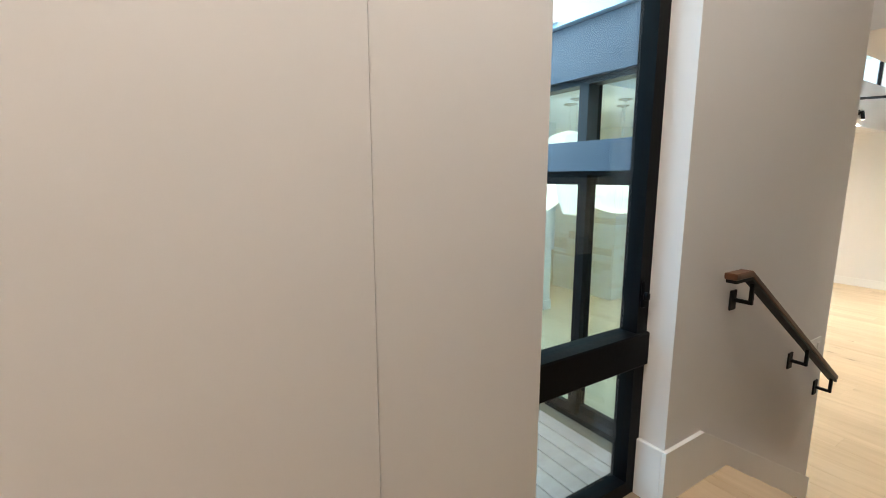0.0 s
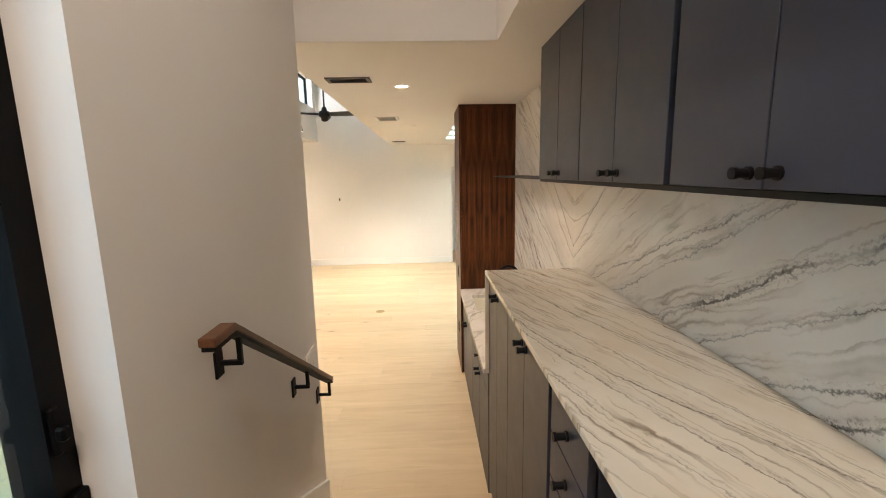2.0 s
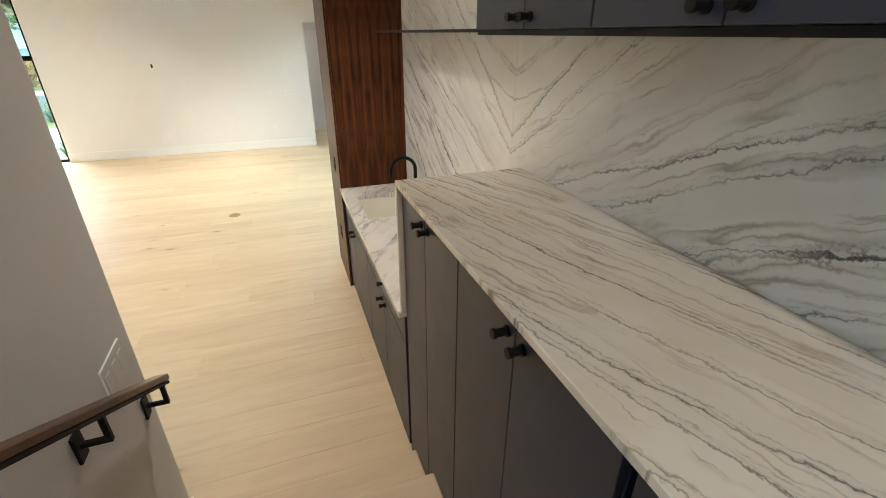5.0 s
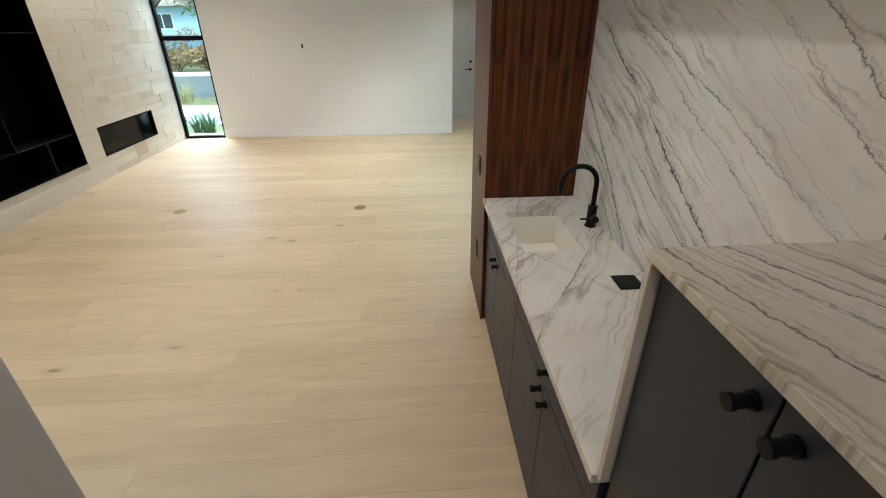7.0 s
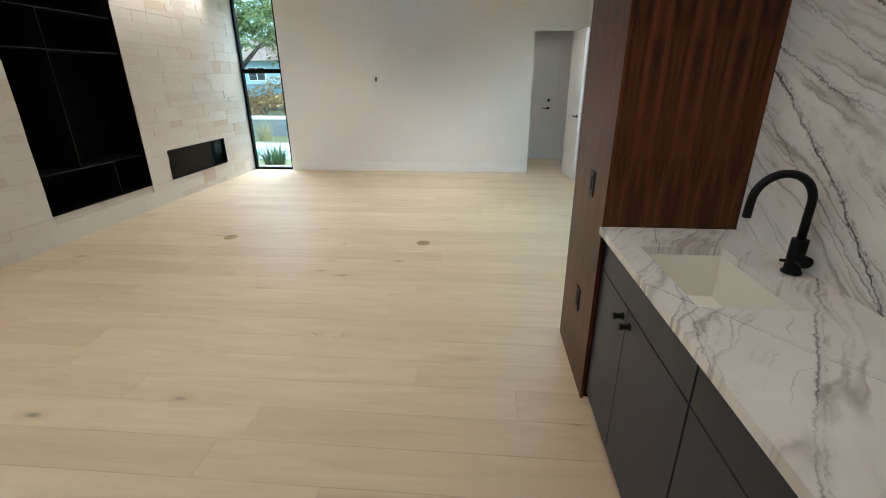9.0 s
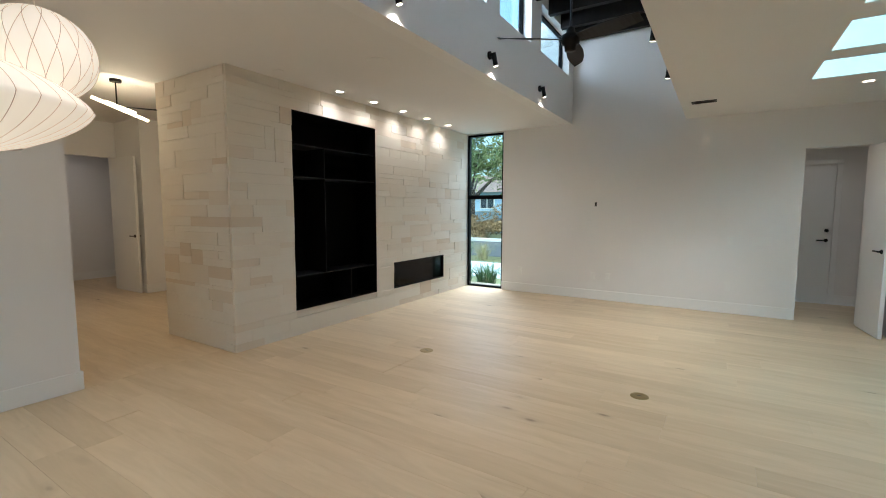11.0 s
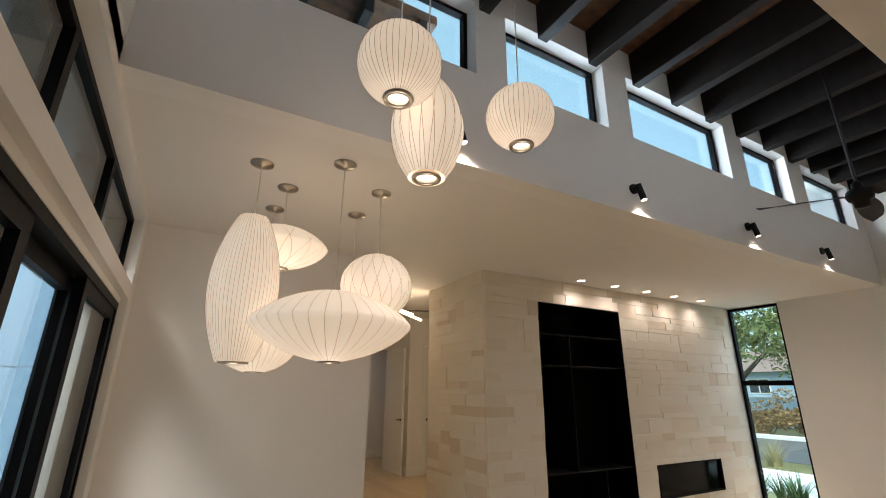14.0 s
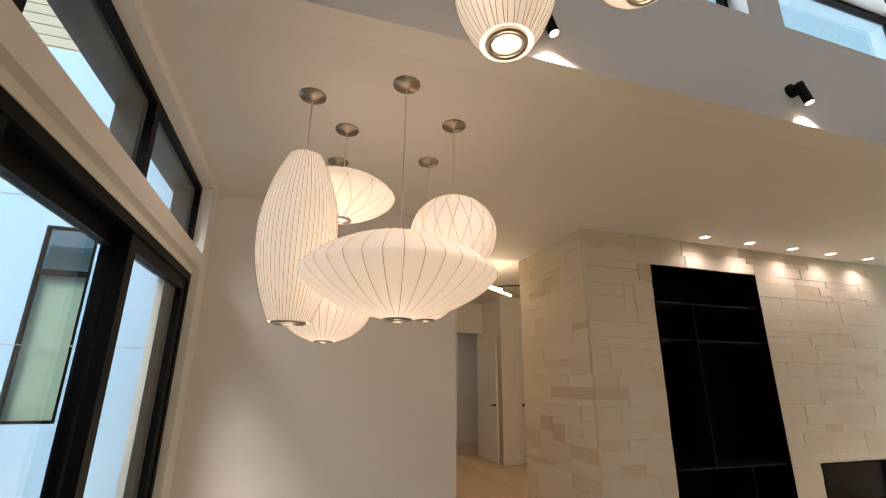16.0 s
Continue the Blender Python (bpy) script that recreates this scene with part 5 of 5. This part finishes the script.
for x, y, r, h, m in ((-9.3, 23.2, 1.0, 1.2, AUTUMN), (-10.8, 23.4, 1.1, 1.3, AUTUMN), (-12.6, 23.3, 1.0, 1.1, AUTUMN), (-7.8, 23.6, 0.9, 1.0, GREEN), (-14.4, 23.6, 1.0, 1.1, GREEN), (-7.9, 27.6, 0.9, 2.0, GREEN)):
    bush(x, y, r, h, m, "rounded rust-brown shrub by the kerb" if m is AUTUMN else "rounded green shrub by the kerb")


def tuft(name, x, y, r, h, count, material, label, width=0.012):
    """A clump of arching blades."""
    t = thing(name, label, "grass clump", (x, y, GZ))
    verts, faces = [], []
    for _ in range(count):
        a, s = plants.uniform(0, 6.283), plants.uniform(0.2, 1.0)
        bx0, by0 = x + math.cos(a) * r * 0.25 * s, y + math.sin(a) * r * 0.25 * s
        ln, lean = h * plants.uniform(0.6, 1.1), r * s
        prev = None
        for k in range(5):
            u = k / 4
            px, py = bx0 + math.cos(a) * lean * u * u, by0 + math.sin(a) * lean * u * u
            pz = GZ + ln * (u - 0.25 * s * u * u)
            w = width * (1 - u * 0.9)
            i = len(verts)
            verts += [(px - math.sin(a) * w, py + math.cos(a) * w, pz), (px + math.sin(a) * w, py - math.cos(a) * w, pz)]
            if k:
                faces.append((i - 2, i - 1, i + 1, i))
    me = bpy.data.meshes.new("blades")
    me.from_pydata(verts, [], faces)
    me.materials.append(material)
    b = new("blades", me)
    b.parent = t
    b.matrix_parent_inverse = t.matrix_world.inverted()


for k in range(20):
    tuft("lily_clump", -5.6 + 0.19 * k + plants.uniform(-0.08, 0.08), 9.3 + plants.uniform(0, 0.7), 0.34, 0.55, 60, BLADE, "green strap-leaved plant outside the window", 0.016)
for k in range(7):
    tuft("grass_clump", -8.6 + 0.75 * k + plants.uniform(-0.2, 0.2), 14.3 + plants.uniform(-0.3, 0.4), 0.7, 0.75, 160, STRAW if k % 2 else BLADE, "feathery ornamental grass clump by the driveway", 0.008)

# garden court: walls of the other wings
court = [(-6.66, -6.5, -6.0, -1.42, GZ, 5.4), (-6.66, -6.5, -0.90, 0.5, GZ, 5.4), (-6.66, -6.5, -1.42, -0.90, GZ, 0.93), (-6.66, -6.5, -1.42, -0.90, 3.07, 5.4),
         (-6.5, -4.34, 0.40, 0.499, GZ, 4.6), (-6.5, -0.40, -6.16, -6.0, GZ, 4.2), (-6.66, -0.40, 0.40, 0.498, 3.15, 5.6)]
wall("wall_court", court, STUCCO, "pale stucco wall of the garden court, tinted blue for sky light")
wall("wall_court_bath", [(-7.6, -7.5, -2.0, 0.4, 0.3, 3.4)], WALL, "pale wall of a room seen through the court window")
wall("wall_fascia", [(-4.34, -0.40, 0.44, 0.499, 2.752, 3.14), (GX0, GX1, 0.47, 0.499, 2.08, 2.30)], paint("dark_blue_grey_metal", (0.06, 0.08, 0.11), 0.5, 0.02), "dark blue-grey metal fascia above the sliding door")
cw = window("window_4", "x", -6.53, [(-1.42, -0.90, 0.93, 2.53), (-1.42, -0.90, 2.53, 3.07)], 0.03, 0.06, "tall grey-framed court window with a drawn blind")
part("blind", box_bm(-6.60, -6.59, -1.40, -0.92, 0.95, 2.50, 0), paint("beige_blind", (0.52, 0.47, 0.33), 0.9, 0.1), cw, "beige roller blind")
uw = window("window_5", "y", 0.385, [(-2.75, -1.95, 3.18, 4.1)], 0.05, 0.03, "white-framed upper window above the sliding door, seen from the court")
for ob in uw.children:
    if ob.name.startswith("window_frame"):
        ob.data.materials[0] = TRIM
# added white sheet behind the glass, imitates bright sky reflected in the pane
part("blind", box_bm(-2.70, -2.00, 0.392, 0.3995, 3.23, 4.05, 0), PLASTIC, uw, "white backing in place of the sky's reflection in the pane")
for z in (1.72, 3.4):
    structure("trim", box_bm(-6.499, -6.495, -6.0, 0.4, z, z + 0.012, 0), paint("stucco_joint", (0.40, 0.43, 0.46), 0.9, 0.1), "control joint in the stucco", "trim")
wing = thing("upper_storey", "board-clad upper storey above the court wall", "building", (-8, -3, 5.4))
SIDING = paint("tan_siding", (0.50, 0.44, 0.36), 0.8, 0.2, 0.15)
for k in range(12):
    part("siding_board", box_bm(-7.2, -7.05, -6.0, -1.15, 5.0 + 0.16 * k, 5.152 + 0.16 * k, 0.006), SIDING, wing)
part("core", box_bm(-12.0, -7.2, -6.0, -1.2, 3.0, 6.92, 0.01), STUCCO, wing)
roof_bits = [(-5.3, XB - 0.17, 0.50, 9.1, ZL + 0.13, ZL + 0.25)]
wall("roof_low", roof_bits, paint("pale_roof_membrane", (0.6, 0.6, 0.6), 0.9, 0.2), "flat pale roof outside the clerestory")
wall("roof_high", [(XB - 0.2, XT + 0.3, 0.45, 9.0, 4.52, 4.62)], paint("dark_roof_edge", (0.08, 0.07, 0.06), 0.7, 0.1), "overhanging roof of the tall bay")
# added boards and beams that show as dark brown strips in the first clerestory pane
outer_boards = structure("ceiling_outer_boards", box_bm(-3.9, XB - 0.36, 0.50, 2.45, 4.16, 4.24, 0), DECKWOOD, "brown boards added outside the first clerestory window", "soffit")
for k in range(5):
    part("outer_board_beam", box_bm(-3.9, XB - 0.36, 0.62 + 0.42 * k, 0.69 + 0.42 * k, 4.03, 4.158, 0.004), BEAMWOOD, outer_boards, "dark beam under the added boards")
perg = thing("roof_railing", "pale steel cable railing on the roof beyond the clerestory", "railing", (-5.2, 5.3, 3.07))
STEEL = paint("pale_steel", (0.5, 0.53, 0.55), 0.5, 0.0)
for y in (5.2, 6.2, 7.2):
    part("post", box_bm(-5.25, -5.20, y, y + 0.05, ZL + 0.25, 5.9, 0.003), STEEL, perg)
for k in range(7):
    part("cable", box_bm(-5.235, -5.220, 5.2, 8.2, 4.9 + 0.15 * k, 4.915 + 0.15 * k, 0), STEEL, perg)

# ---- pieces: floor boards, chimney stones, deck boards ----
rng = random.Random(4)


def board_mesh(name, length, width, material, thick=0.016):
    bm = box_bm(0, length, 0, width, -thick, 0, 0.0007)
    return mesh_of(name, bm, material)


floor = bpy.data.objects["floor"]
landing = bpy.data.objects["floor_landing"]
MESHES = {}


def lay(parent, x0, x1, y0, y1, z, width=0.215, material=OAK, cuts=(1.5, 1.75, 2.0, 2.2), holes=()):
    """Boards along x in staggered rows, cut at the edges of the field."""
    y = y0
    while y < y1 - 0.01:
        w = min(width, y1 - y) - 0.0007
        x = x0 - rng.uniform(0, 1.6)
        while x < x1:
            ln = rng.choice(cuts)
            a, b = max(x, x0), min(x + ln, x1)
            if b - a > 0.03:
                key = (round(b - a, 2), round(w, 3), material.name)
                if key not in MESHES:
                    MESHES[key] = board_mesh("board", key[0] - 0.0008, w, material)
                piece("board", MESHES[key], parent, (a, y, z))
            x += ln
        y += width


lay(floor, -4.18, 5.5, 0.66, 8.65, 0.0)
lay(floor, -10.9, -4.18, 2.74, 7.9, 0.0)
lay(landing, XW, 1.30, -5.2, -0.42, LAND)
deck = structure("floor_deck", box_bm(-6.5, -0.40, -6.0, 0.46, GZ - 0.05, -0.05, 0), DARKGAP, "weathered brown deck of the garden court", "deck")
y = -6.0
while y < 0.44:
    key = ("deck", 6.1)
    if key not in MESHES:
        MESHES[key] = mesh_of("deck_board", box_bm(0, 6.09, 0, 0.136, -0.025, 0, 0.004), OAKDECK)
    piece("board", MESHES[key], deck, (-6.495, y, -0.022))
    y += 0.144

# chimney stones: random ashlar courses with stones that take up two courses here and there
hearth = bpy.data.objects["wall_hearth"]
stones = random.Random(21)


def ashlar(axis, at, u0, u1, z0, z1, openings, levels):
    """Stones over a face; axis x: the face looks to +x, axis y: it looks to -y."""
    occupied = [[] for _ in levels[:-1]]
    for k, (za, zb) in enumerate(zip(levels, levels[1:])):
        blocked = sorted(occupied[k] + [(a, b) for a, b, c, d in openings if c < zb - 0.004 and d > za + 0.004])
        free, u = [], u0
        for a, b in blocked:
            if a > u + 0.002:
                free.append((u, a))
            u = max(u, b)
        if u < u1 - 0.002:
            free.append((u, u1))
        for a, b in free:
            u = a
            while u < b - 0.001:
                ln = stones.choice((0.20, 0.28, 0.38, 0.50, 0.64)) * stones.uniform(0.85, 1.15)
                e = b if u + ln > b - 0.10 else u + ln
                top = zb
                if k + 1 < len(occupied) and zb - za < 0.16 and stones.random() < 0.25:
                    nz = levels[k + 2]
                    if not any(c < nz - 0.004 and d > zb + 0.004 and a2 < e and b2 > u for a2, b2, c, d in openings) and not any(p < e and q > u for p, q in occupied[k + 1]):
                        top = nz
                        occupied[k + 1].append((u, e))
                        occupied[k + 1].sort()
                g, proud = 0.0006, stones.uniform(0.0, 0.008)
                if axis == "x":
                    bm = box_bm(-0.03, proud, g, e - u - g, g, top - za - g, 0.001)
                    loc = (at, u, za)
                else:
                    bm = box_bm(g, e - u - g, -proud, 0.03, g, top - za - g, 0.001)
                    loc = (u, at, za)
                piece("stone", mesh_of("stone", bm, LIMESTONE), hearth, loc)
                u = e


def levels_through(marks):
    out = [marks[0]]
    for m in marks[1:]:
        while m - out[-1] > 0.15:
            out.append(out[-1] + stones.choice((0.06, 0.08, 0.10, 0.12)))
        out.append(m)
    return out


LV = levels_through([0.0, 0.275, 0.655, 1.2, 1.8, 2.533, ZL - 0.001])
ashlar("x", XS, 3.935, 8.648, 0, ZL, [(4.688, 6.082, 0.2, 2.533), (6.468, 7.832, 0.275, 0.655)], LV)
ashlar("y", 3.935, -5.26, XS - 0.031, 0, ZL, [], LV)
